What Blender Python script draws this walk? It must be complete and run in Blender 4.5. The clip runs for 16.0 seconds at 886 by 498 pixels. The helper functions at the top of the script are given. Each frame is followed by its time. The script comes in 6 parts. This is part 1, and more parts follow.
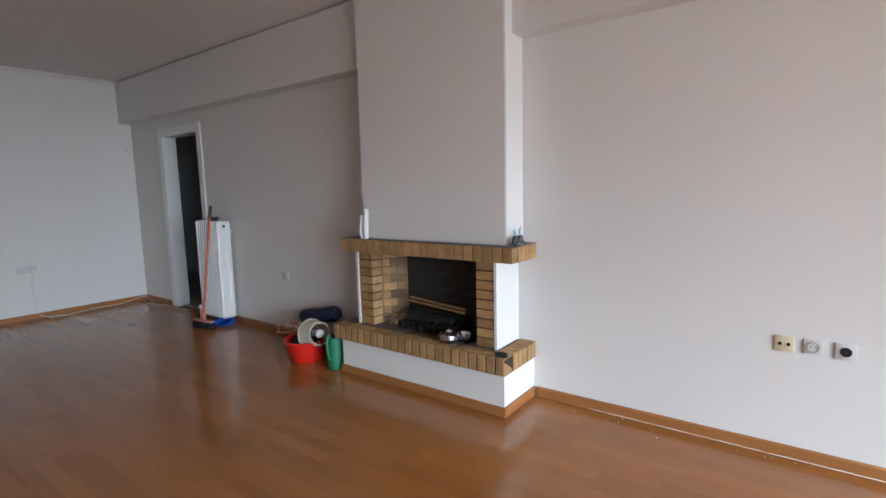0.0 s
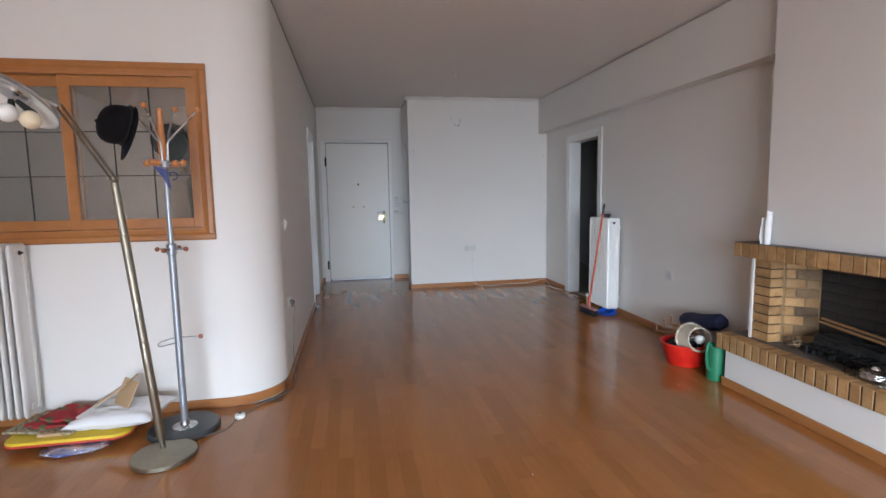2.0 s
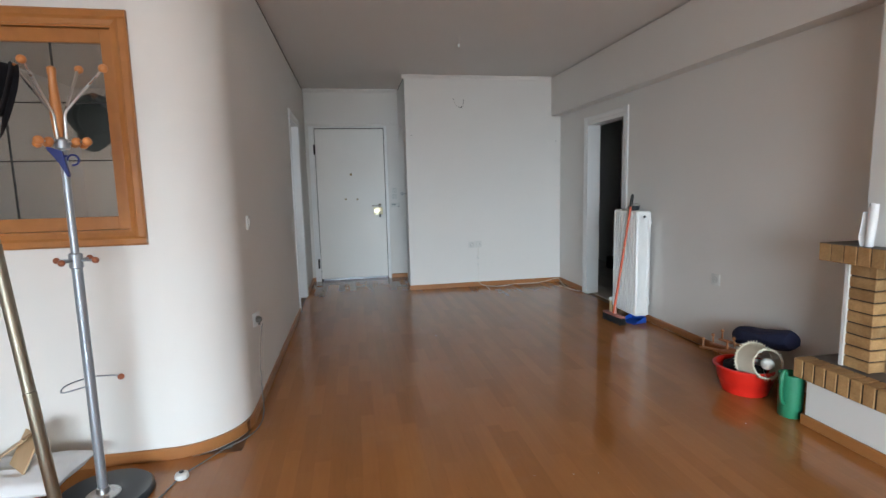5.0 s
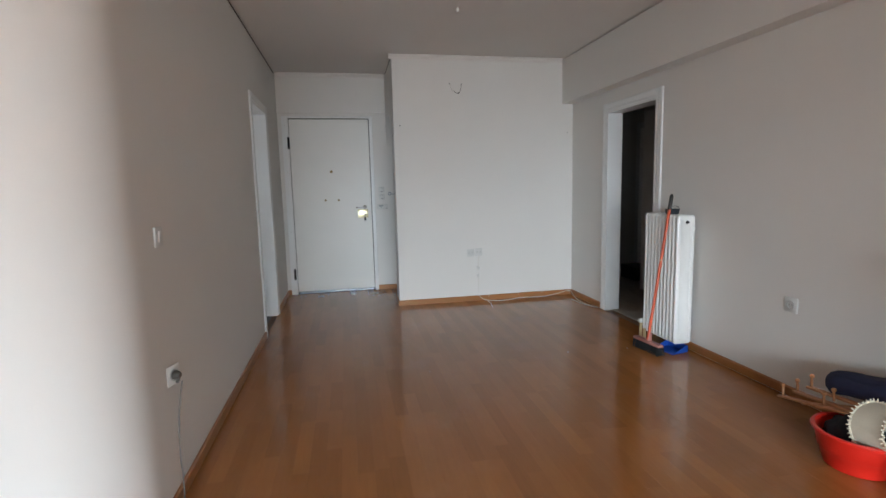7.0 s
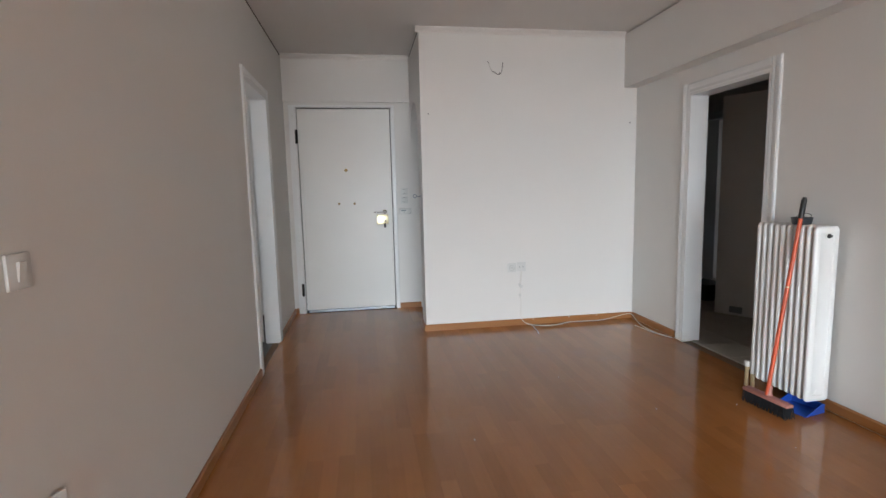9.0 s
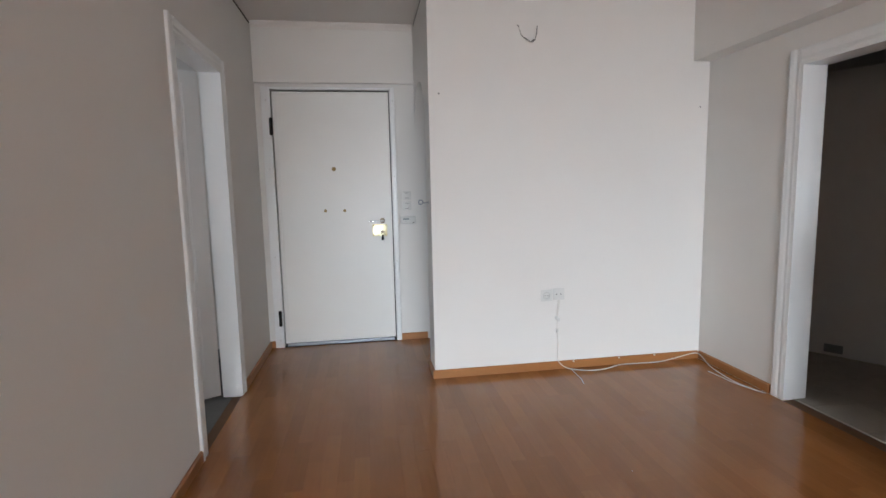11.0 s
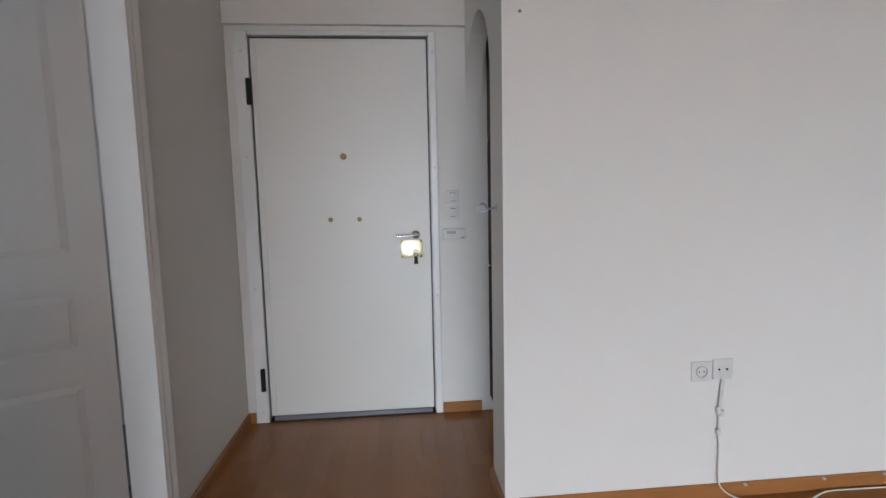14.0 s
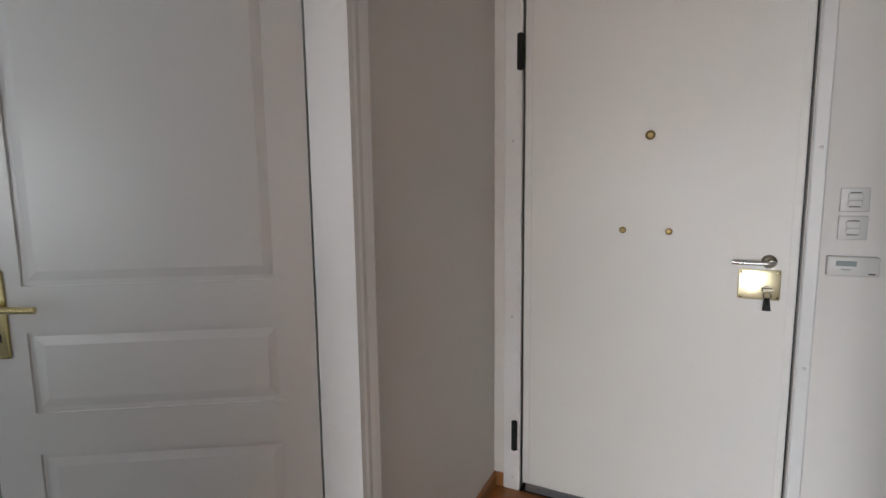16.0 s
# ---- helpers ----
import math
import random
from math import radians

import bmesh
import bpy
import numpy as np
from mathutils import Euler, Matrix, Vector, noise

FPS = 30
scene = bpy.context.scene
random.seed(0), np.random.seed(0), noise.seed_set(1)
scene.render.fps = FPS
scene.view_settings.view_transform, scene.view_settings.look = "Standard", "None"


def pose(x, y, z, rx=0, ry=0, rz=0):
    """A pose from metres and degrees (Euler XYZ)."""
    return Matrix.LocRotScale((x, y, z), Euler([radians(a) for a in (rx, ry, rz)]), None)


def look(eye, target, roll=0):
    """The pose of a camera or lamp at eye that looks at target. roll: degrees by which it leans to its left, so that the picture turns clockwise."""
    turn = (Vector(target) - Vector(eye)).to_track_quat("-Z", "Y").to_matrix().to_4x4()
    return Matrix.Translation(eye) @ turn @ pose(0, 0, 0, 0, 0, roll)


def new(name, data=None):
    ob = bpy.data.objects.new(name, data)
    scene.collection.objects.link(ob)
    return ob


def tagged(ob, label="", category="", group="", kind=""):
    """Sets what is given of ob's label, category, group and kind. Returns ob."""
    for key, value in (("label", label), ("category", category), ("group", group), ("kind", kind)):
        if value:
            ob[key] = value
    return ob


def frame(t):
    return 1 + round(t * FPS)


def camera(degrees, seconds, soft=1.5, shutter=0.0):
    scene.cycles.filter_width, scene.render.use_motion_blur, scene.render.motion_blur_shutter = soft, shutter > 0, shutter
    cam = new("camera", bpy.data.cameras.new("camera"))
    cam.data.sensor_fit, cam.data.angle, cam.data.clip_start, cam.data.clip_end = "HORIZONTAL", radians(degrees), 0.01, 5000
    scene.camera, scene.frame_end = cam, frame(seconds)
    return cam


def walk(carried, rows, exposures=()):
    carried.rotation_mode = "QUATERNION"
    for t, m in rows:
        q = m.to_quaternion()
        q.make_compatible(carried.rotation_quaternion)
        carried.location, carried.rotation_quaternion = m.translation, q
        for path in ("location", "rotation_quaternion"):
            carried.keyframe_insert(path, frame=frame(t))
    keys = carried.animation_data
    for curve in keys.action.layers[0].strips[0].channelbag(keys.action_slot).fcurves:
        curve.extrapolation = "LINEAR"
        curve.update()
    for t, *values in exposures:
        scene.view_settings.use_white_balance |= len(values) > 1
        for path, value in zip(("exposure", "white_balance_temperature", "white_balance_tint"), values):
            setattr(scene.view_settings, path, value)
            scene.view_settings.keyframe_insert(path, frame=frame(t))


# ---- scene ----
cam = camera(83.8, 16.0)
EXPO = [(0.0, -0.83, 6200, 13), (1.5, -0.45, 6250, 14), (4.0, -0.37, 6350, 8), (7.0, -0.36, 6600, 10), (9.0, -0.06, 6800, 13), (12.5, 0.05, 6700, 14), (14.5, -0.22, 6700, 17), (15.3, -0.18, 7350, 20), (16.0, -0.02, 7250, 17)]
PATH = [
    (0, (0.209, 0.085, 1.262), (-0.969, 1.683, 1.017), -1.4),
    (0.5, (0.233, 0.056, 1.267), (-1.264, 1.361, 1.032), -2.0),
    (1, (0.28, 0.046, 1.261), (-1.491, 0.95, 1.039), -1.2),
    (1.5, (0.334, -0.003, 1.271), (-1.579, 0.537, 1.049), -1.2),
    (2, (0.375, 0.007, 1.262), (-1.581, 0.364, 1.046), -1.0),
    (2.5, (0.388, 0.0, 1.258), (-1.586, 0.226, 1.03), -1.2),
    (3, (0.386, 0.021, 1.253), (-1.595, 0.177, 1.027), -1.4),
    (3.5, (0.27, 0.035, 1.246), (-1.709, 0.188, 1.002), -1.5),
    (4, (0.08, 0.049, 1.261), (-1.887, 0.31, 1.012), -1.2),
    (6.5, (-0.937, 0.244, 1.244), (-2.885, 0.619, 0.992), -1.4),
    (7, (-1.157, 0.261, 1.248), (-3.104, 0.639, 0.995), -1.4),
    (7.5, (-1.385, 0.308, 1.257), (-3.344, 0.621, 1.006), -1.1),
    (8, (-1.624, 0.28, 1.235), (-3.587, 0.575, 0.99), -0.6),
    (8.5, (-1.855, 0.256, 1.235), (-3.817, 0.56, 0.997), -1.2),
    (9, (-2.068, 0.275, 1.233), (-4.029, 0.585, 0.994), -1.3),
    (11.5, (-3.334, 0.387, 1.258), (-5.299, 0.675, 1.027), -1.2),
    (12, (-3.566, 0.406, 1.233), (-5.538, 0.656, 1.012), -1.1),
    (12.5, (-3.826, 0.351, 1.256), (-5.794, 0.63, 1.028), -1.2),
    (13, (-4.049, 0.339, 1.238), (-6.014, 0.632, 1.012), -1.3),
    (13.5, (-4.286, 0.365, 1.256), (-6.254, 0.639, 1.026), -1.7),
    (14, (-4.498, 0.399, 1.233), (-6.478, 0.572, 1.015), -1.2),
    (14.5, (-4.737, 0.404, 1.24), (-6.724, 0.505, 1.029), -0.6),
    (15, (-4.941, 0.364, 1.24), (-6.923, 0.192, 1.031), -1.2),
    (15.5, (-5.147, 0.333, 1.267), (-7.047, -0.251, 1.046), -0.2),
    (16, (-5.302, 0.229, 1.268), (-7.087, -0.642, 1.027), -0.7),
]
walk(cam, [(t, look(eye, target, roll)) for t, eye, target, roll in PATH], EXPO)

# light comes from the balcony glazing behind the start of the walk
world = bpy.data.worlds.new("sky")
scene.world = world
world.use_nodes = True
wn, wl = world.node_tree.nodes, world.node_tree.links
sky = wn.new("ShaderNodeTexSky")
sky.sky_type = "NISHITA"
sky.sun_disc = False
sky.sun_elevation, sky.sun_rotation = radians(52), radians(200)
wl.new(sky.outputs[0], wn["Background"].inputs[0])
wn["Background"].inputs[1].default_value = 0.12
sun_data = bpy.data.lights.new("sun", "SUN")
sun_data.energy, sun_data.angle, sun_data.color = 2.5, radians(0.6), (1.0, 0.95, 0.88)
sun = new("sun", sun_data)
sun.matrix_world = look((-6, 12, 16), (0, 0, 0))


def window_light(name, eye, target, w, h, energy, color, spread=180):
    d = bpy.data.lights.new(name, "AREA")
    d.shape, d.size, d.size_y, d.energy, d.color = "RECTANGLE", w, h, energy, color
    d.spread = radians(spread)
    ob = new(name, d)
    ob.matrix_world = look(eye, target)
    return ob


window_light("balcony_light", (5.02, -0.15, 1.15), (1.22, 0.70, 0.65), 4.4, 2.1, 165, (0.90, 0.95, 1.0), 160)
window_light("balcony_sky_light", (5.00, -0.15, 1.15), (1.22, 0.85, -1.42), 4.4, 2.1, 400, (0.71, 0.875, 1.0), 80)
window_light("kitchen_light", (-3.81, -3.24, 1.52), (-3.81, 0, 1.3), 1.25, 1.1, 18, (0.74, 0.87, 1.0))


# ---- materials ----
def nodes_of(name):
    m = bpy.data.materials.new(name)
    m.use_nodes = True
    return m, m.node_tree.nodes, m.node_tree.links, m.node_tree.nodes["Principled BSDF"]


def mat(name, base, rough=0.5, metal=0.0, vary=0.08, scale=6.0, grain=60.0, bump=0.1, dist=0.002, tint=None, stretch=(1, 1, 1), spread=0.0, coat=0.0):
    """A surface with blotches (scale), grain (grain) and relief; tint is the colour of its stains; spread: tone change from piece to piece."""
    m, n, l, b = nodes_of(name)
    tc = n.new("ShaderNodeTexCoord")
    mp = n.new("ShaderNodeMapping")
    mp.inputs["Scale"].default_value = stretch
    if spread:
        loc, av = n.new("ShaderNodeObjectInfo"), n.new("ShaderNodeVectorMath")
        l.new(tc.outputs["Object"], av.inputs[0])
        l.new(loc.outputs["Location"], av.inputs[1])
        l.new(av.outputs[0], mp.inputs[0])
    else:
        l.new(tc.outputs["Object"], mp.inputs[0])
    big, fine = n.new("ShaderNodeTexNoise"), n.new("ShaderNodeTexNoise")
    for t, s, d in ((big, scale, 4.0), (fine, grain, 6.0)):
        t.inputs["Scale"].default_value, t.inputs["Detail"].default_value = s, d
        l.new(mp.outputs[0], t.inputs["Vector"])
    mix = n.new("ShaderNodeMix")
    mix.data_type = "RGBA"
    dark = tint or tuple(c * 0.72 for c in base)
    mix.inputs[6].default_value, mix.inputs[7].default_value = (*base, 1), (*dark, 1)
    ramp = n.new("ShaderNodeMapRange")
    ramp.inputs[1].default_value, ramp.inputs[2].default_value = 0.35, 0.75
    ramp.inputs[4].default_value = min(1.0, vary * 4)
    l.new(big.outputs[0], ramp.inputs[0])
    l.new(ramp.outputs[0], mix.inputs[0])
    hsv = n.new("ShaderNodeHueSaturation")
    val = n.new("ShaderNodeMapRange")
    val.inputs[3].default_value, val.inputs[4].default_value = 1 - vary, 1 + vary
    l.new(fine.outputs[0], val.inputs[0])
    src = val.outputs[0]
    if spread:
        oi, gi, add, fr, rg, mu = (n.new("ShaderNodeObjectInfo"), n.new("ShaderNodeNewGeometry"), n.new("ShaderNodeMath"), n.new("ShaderNodeMath"),
                                   n.new("ShaderNodeMapRange"), n.new("ShaderNodeMath"))
        add.operation, fr.operation, mu.operation = "ADD", "FRACT", "MULTIPLY"
        l.new(oi.outputs["Random"], add.inputs[0])
        l.new(gi.outputs["Random Per Island"], add.inputs[1])
        l.new(add.outputs[0], fr.inputs[0])
        rg.inputs[3].default_value, rg.inputs[4].default_value = 1 - spread, 1 + spread
        l.new(fr.outputs[0], rg.inputs[0])
        l.new(rg.outputs[0], mu.inputs[0])
        l.new(val.outputs[0], mu.inputs[1])
        src = mu.outputs[0]
    l.new(src, hsv.inputs["Value"])
    l.new(mix.outputs[2], hsv.inputs["Color"])
    l.new(hsv.outputs[0], b.inputs["Base Color"])
    rr = n.new("ShaderNodeMapRange")
    rr.inputs[3].default_value, rr.inputs[4].default_value = rough * 0.85, min(1.0, rough * 1.15)
    l.new(big.outputs[0], rr.inputs[0])
    l.new(rr.outputs[0], b.inputs["Roughness"])
    b.inputs["Metallic"].default_value = metal
    b.inputs["Coat Weight"].default_value = coat
    b.inputs["Coat Roughness"].default_value = 0.12
    if bump:
        bp = n.new("ShaderNodeBump")
        bp.inputs["Strength"].default_value, bp.inputs["Distance"].default_value = bump, dist
        l.new(fine.outputs[0], bp.inputs["Height"])
        l.new(bp.outputs[0], b.inputs["Normal"])
    return m


def glass(name, color=(1, 1, 1), rough=0.0, ior=1.45):
    m, n, l, b = nodes_of(name)
    b.inputs["Base Color"].default_value = (*color, 1)
    b.inputs["Transmission Weight"].default_value = 1
    b.inputs["Roughness"].default_value, b.inputs["IOR"].default_value = rough, ior
    return m


PAINT = mat("white_wall_paint", (0.74, 0.725, 0.70), 0.75, vary=0.015, scale=1.3, grain=220, bump=0.12, dist=0.001)
CEIL = mat("ceiling_paint", (0.74, 0.71, 0.685), 0.85, vary=0.015, scale=1.1, grain=180, bump=0.1, dist=0.001)
LACQ = mat("white_lacquer", (0.78, 0.79, 0.79), 0.32, vary=0.015, scale=3, grain=90, bump=0.04, dist=0.0006)
DOORP = mat("entrance_door_laminate", (0.78, 0.78, 0.755), 0.42, vary=0.02, scale=2.2, grain=120, bump=0.03, dist=0.0005)
ENAM = mat("radiator_enamel", (0.80, 0.80, 0.785), 0.35, vary=0.02, scale=5, grain=60, bump=0.04, dist=0.0006)
FLOORW = mat("varnished_oak", (0.350, 0.140, 0.041), 0.19, vary=0.10, scale=1.6, grain=22, bump=0.05, dist=0.0005, tint=(0.25, 0.088, 0.024),
             stretch=(0.3, 2.6, 1), spread=0.11)
fn, fl = FLOORW.node_tree.nodes, FLOORW.node_tree.links
wear, wmap, wco = fn.new("ShaderNodeTexNoise"), fn.new("ShaderNodeMapRange"), fn.new("ShaderNodeNewGeometry")
wear.inputs["Scale"].default_value, wear.inputs["Detail"].default_value, wear.inputs["Roughness"].default_value = 1.4, 3.0, 0.5
wmap.inputs[1].default_value, wmap.inputs[2].default_value, wmap.inputs[3].default_value, wmap.inputs[4].default_value = 0.25, 0.80, 0.09, 0.21
fl.new(wco.outputs["Position"], wear.inputs["Vector"])
fl.new(wear.outputs[0], wmap.inputs[0])
fl.new(wmap.outputs[0], fn["Principled BSDF"].inputs["Roughness"])
dn, dmap, dmix = fn.new("ShaderNodeTexNoise"), fn.new("ShaderNodeMapRange"), fn.new("ShaderNodeMix")
dn.inputs["Scale"].default_value, dn.inputs["Detail"].default_value, dn.inputs["Roughness"].default_value = 2.3, 8.0, 0.68
dmap.inputs[1].default_value, dmap.inputs[2].default_value, dmap.inputs[4].default_value = 0.56, 0.80, 0.11
dmix.data_type = "RGBA"
dmix.inputs[7].default_value = (0.46, 0.34, 0.24, 1)
fl.new(wco.outputs["Position"], dn.inputs["Vector"])
fl.new(dn.outputs[0], dmap.inputs[0])
fl.new(dmap.outputs[0], dmix.inputs[0])
fl.new(fn["Principled BSDF"].inputs["Base Color"].links[0].from_socket, dmix.inputs[6])
fl.new(dmix.outputs[2], fn["Principled BSDF"].inputs["Base Color"])
SUBF = mat("screed", (0.16, 0.08, 0.035), 0.8, vary=0.1)
SKIRT = mat("skirting_wood", (0.36, 0.15, 0.048), 0.36, vary=0.1, scale=3, grain=40, bump=0.06, tint=(0.22, 0.075, 0.022), stretch=(0.4, 0.4, 3))
PINE = mat("varnished_pine", (0.41, 0.165, 0.042), 0.33, vary=0.2, scale=3.5, grain=34, bump=0.08, tint=(0.29, 0.10, 0.022), stretch=(2.2, 0.5, 0.5), coat=0.3)
BRICK = mat("clinker_brick", (0.40, 0.235, 0.10), 0.75, vary=0.28, scale=14, grain=110, bump=0.6, dist=0.003, tint=(0.27, 0.14, 0.05), spread=0.18)
BRICKD = mat("sooted_brick", (0.24, 0.15, 0.075), 0.8, vary=0.22, scale=5, grain=60, bump=0.35, dist=0.003, tint=(0.02, 0.018, 0.016), spread=0.25)
SOOT = mat("sooted_mortar", (0.020, 0.018, 0.017), 0.9, vary=0.13, scale=3.2, grain=40, bump=0.4, dist=0.004, tint=(0.085, 0.078, 0.072))
MORTAR = mat("dark_mortar", (0.040, 0.027, 0.018), 0.95, vary=0.2, scale=20, grain=90, bump=0.4)
SLATE = mat("sooty_hearth_slab", (0.13, 0.11, 0.10), 0.6, vary=0.2, scale=6, grain=40, bump=0.25, tint=(0.05, 0.045, 0.042))
TILEG = mat("grey_floor_tile", (0.30, 0.31, 0.31), 0.35, vary=0.08, scale=4, grain=50, bump=0.05, spread=0.05)
TILEB = mat("beige_floor_tile", (0.44, 0.40, 0.34), 0.4, vary=0.1, scale=4, grain=50, bump=0.05, spread=0.05)
SLEEVE = mat("tan_pipe_sleeve", (0.46, 0.34, 0.19), 0.5, vary=0.12, scale=25)
GROUT = mat("tile_grout", (0.16, 0.16, 0.155), 0.9)
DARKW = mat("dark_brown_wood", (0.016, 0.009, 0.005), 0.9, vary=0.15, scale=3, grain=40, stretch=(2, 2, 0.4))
BLACKP = mat("black_plastic", (0.014, 0.014, 0.015), 0.42, vary=0.05)
RUBBER = mat("dark_base_plastic", (0.035, 0.042, 0.05), 0.35, vary=0.1, scale=12)
WPLAS = mat("white_switch_plastic", (0.64, 0.64, 0.62), 0.38, vary=0.01, bump=0)
CREAMP = mat("cream_switch_plastic", (0.66, 0.58, 0.38), 0.4, vary=0.02, bump=0)
GREYLCD = mat("grey_display", (0.26, 0.30, 0.30), 0.25, vary=0.02, bump=0)
STEEL = mat("satin_steel", (0.56, 0.57, 0.58), 0.28, 1.0, vary=0.04, bump=0.03)
BRASS = mat("polished_brass", (0.72, 0.62, 0.33), 0.22, 1.0, vary=0.04, bump=0.02)
BRASSP = mat("pale_brass_plate", (0.86, 0.80, 0.55), 0.38, 1.0, vary=0.03, bump=0.02)
ABRASS = mat("antique_brass", (0.36, 0.33, 0.265), 0.44, 1.0, vary=0.12, scale=5, grain=30, bump=0.04)
GREYM = mat("grey_painted_metal", (0.33, 0.36, 0.40), 0.35, 0.55, vary=0.04, bump=0.02)
ALU = mat("aluminium_sweep", (0.24, 0.25, 0.28), 0.4, 0.7, vary=0.05)
BEAD = mat("lacquered_beech", (0.55, 0.22, 0.07), 0.3, vary=0.08, scale=20)
BEADR = mat("red_brown_beech", (0.33, 0.10, 0.045), 0.3, vary=0.08, scale=20)
ASH = mat("pale_plywood", (0.52, 0.36, 0.21), 0.5, vary=0.1, scale=6, stretch=(0.5, 3, 1))
CARVED = mat("turned_beech", (0.47, 0.22, 0.10), 0.45, vary=0.12, scale=14)
NAVY = mat("navy_cloth", (0.012, 0.016, 0.052), 0.85, vary=0.15, scale=10, grain=260, bump=0.4)
BLACKC = mat("black_felt", (0.010, 0.010, 0.015), 0.9, vary=0.2, scale=12, grain=240, bump=0.4)
REDP = mat("red_plastic", (0.62, 0.018, 0.010), 0.36, vary=0.05, scale=4)
GREENP = mat("green_plastic", (0.018, 0.17, 0.085), 0.4, vary=0.06, scale=5)
BLUEP = mat("blue_plastic", (0.012, 0.08, 0.42), 0.38, vary=0.05)
BLUED = mat("dark_blue_plastic", (0.01, 0.025, 0.16), 0.35, vary=0.05)
ORANGE = mat("orange_red_lacquer", (0.62, 0.09, 0.03), 0.35, vary=0.06, scale=10)
CREAMF = mat("cream_lampshade_cloth", (0.66, 0.60, 0.48), 0.85, vary=0.08, scale=14, grain=200, bump=0.3)
FROST = mat("opal_glass", (0.82, 0.84, 0.82), 0.25, vary=0.01, bump=0)
PILLOW = mat("white_cotton", (0.76, 0.77, 0.79), 0.9, vary=0.04, scale=12, grain=300, bump=0.25)
YELLOW = mat("yellow_foam", (0.70, 0.52, 0.03), 0.6, vary=0.06, scale=10)
REDFOAM = mat("red_foam_edge", (0.55, 0.05, 0.03), 0.6, vary=0.06)
PAPER = mat("white_paper", (0.80, 0.80, 0.80), 0.7, vary=0.02, scale=8)
CABLE = mat("white_cable", (0.70, 0.68, 0.64), 0.45, vary=0.03, bump=0)
CABLEG = mat("grey_cable", (0.16, 0.16, 0.155), 0.5, vary=0.03, bump=0)
FOIL = mat("silver_foil", (0.80, 0.82, 0.86), 0.16, 1.0, vary=0.05, scale=25, grain=60, bump=0.8, dist=0.01)
FOILB = mat("blue_silver_foil", (0.82, 0.84, 0.88), 0.20, 0.75, vary=0.22, scale=16, grain=60, bump=0.8, dist=0.01, tint=(0.03, 0.08, 0.45))
# plate plastic made greyer: the shade inside the socket wells is in the colour
WELLSHADE = mat("shaded_socket_plastic", (0.42, 0.42, 0.41), 0.45, vary=0.04)
CLEAR = glass("clear_plastic", (0.93, 0.95, 0.97), 0.06)
PANE = glass("window_glass", (0.97, 0.99, 0.98))
HPANE = glass("hatch_glass", (0.45, 0.46, 0.43), 0.0, 2.5)
LEAD = mat("dark_lead_strip", (0.03, 0.03, 0.028), 0.6, 0.2, vary=0.05)
CABW = mat("kitchen_front", (0.52, 0.54, 0.49), 0.4, vary=0.03)
CHAR = mat("charred_wood", (0.009, 0.0085, 0.008), 0.85, vary=0.3, scale=20, bump=0.6, dist=0.006)
STICK = mat("split_kindling", (0.34, 0.20, 0.09), 0.7, vary=0.15, scale=12)
IRON = mat("cast_iron", (0.025, 0.025, 0.027), 0.6, 0.6, vary=0.2)
BRISTLE = mat("black_bristle", (0.012, 0.013, 0.016), 0.8, vary=0.2, grain=300, bump=0.5)
CONC = mat("balcony_render", (0.52, 0.50, 0.46), 0.9, vary=0.06)
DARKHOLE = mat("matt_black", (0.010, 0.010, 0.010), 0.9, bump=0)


# ---- mesh helpers ----
ORG = {}


def box(bm, x0, x1, y0, y1, z0, z1, bevel=0.0, seg=1):
    vs = [bm.verts.new((x, y, z)) for x in (x0, x1) for y in (y0, y1) for z in (z0, z1)]
    fs = [bm.faces.new([vs[i] for i in q]) for q in ((0, 1, 3, 2), (4, 6, 7, 5), (0, 4, 5, 1), (2, 3, 7, 6), (0, 2, 6, 4), (1, 5, 7, 3))]
    if bevel:
        es = list({e for f in fs for e in f.edges})
        bmesh.ops.bevel(bm, geom=es, offset=bevel, segments=seg, affect="EDGES", profile=0.5)
    return vs


def tbox(bm, m, sx, sy, sz, bevel=0.0, seg=1):
    """A box of that size centred on the pose m."""
    t = bmesh.new()
    box(t, -sx / 2, sx / 2, -sy / 2, sy / 2, -sz / 2, sz / 2, bevel, seg)
    t.transform(m)
    join(bm, t)


def join(bm, t):
    me = bpy.data.meshes.new("tmp")
    t.to_mesh(me)
    t.free()
    bm.from_mesh(me)
    bpy.data.meshes.remove(me)


def frame_axes(d):
    d = Vector(d).normalized()
    a = d.orthogonal().normalized()
    return a, d.cross(a)


def tube(bm, pts, r, seg=10, closed=False, caps=True, radii=None):
    """A round bar along points."""
    pts = [Vector(p) for p in pts]
    rings, a = [], None
    for i, p in enumerate(pts):
        q0 = pts[i - 1] if (i > 0 or closed) else p
        q1 = pts[(i + 1) % len(pts)] if (i < len(pts) - 1 or closed) else p
        d = (q1 - q0).normalized()
        if a is None:
            a = d.orthogonal().normalized()
        a = (a - d * a.dot(d)).normalized()
        b = d.cross(a)
        rr = radii[i] if radii else r
        rings.append([bm.verts.new(p + (a * math.cos(2 * math.pi * k / seg) + b * math.sin(2 * math.pi * k / seg)) * rr) for k in range(seg)])
    n = len(rings)
    for i in range(n if closed else n - 1):
        r0, r1 = rings[i], rings[(i + 1) % n]
        for k in range(seg):
            bm.faces.new((r0[k], r0[(k + 1) % seg], r1[(k + 1) % seg], r1[k]))
    if caps and not closed:
        bm.faces.new(rings[0][::-1])
        bm.faces.new(rings[-1])


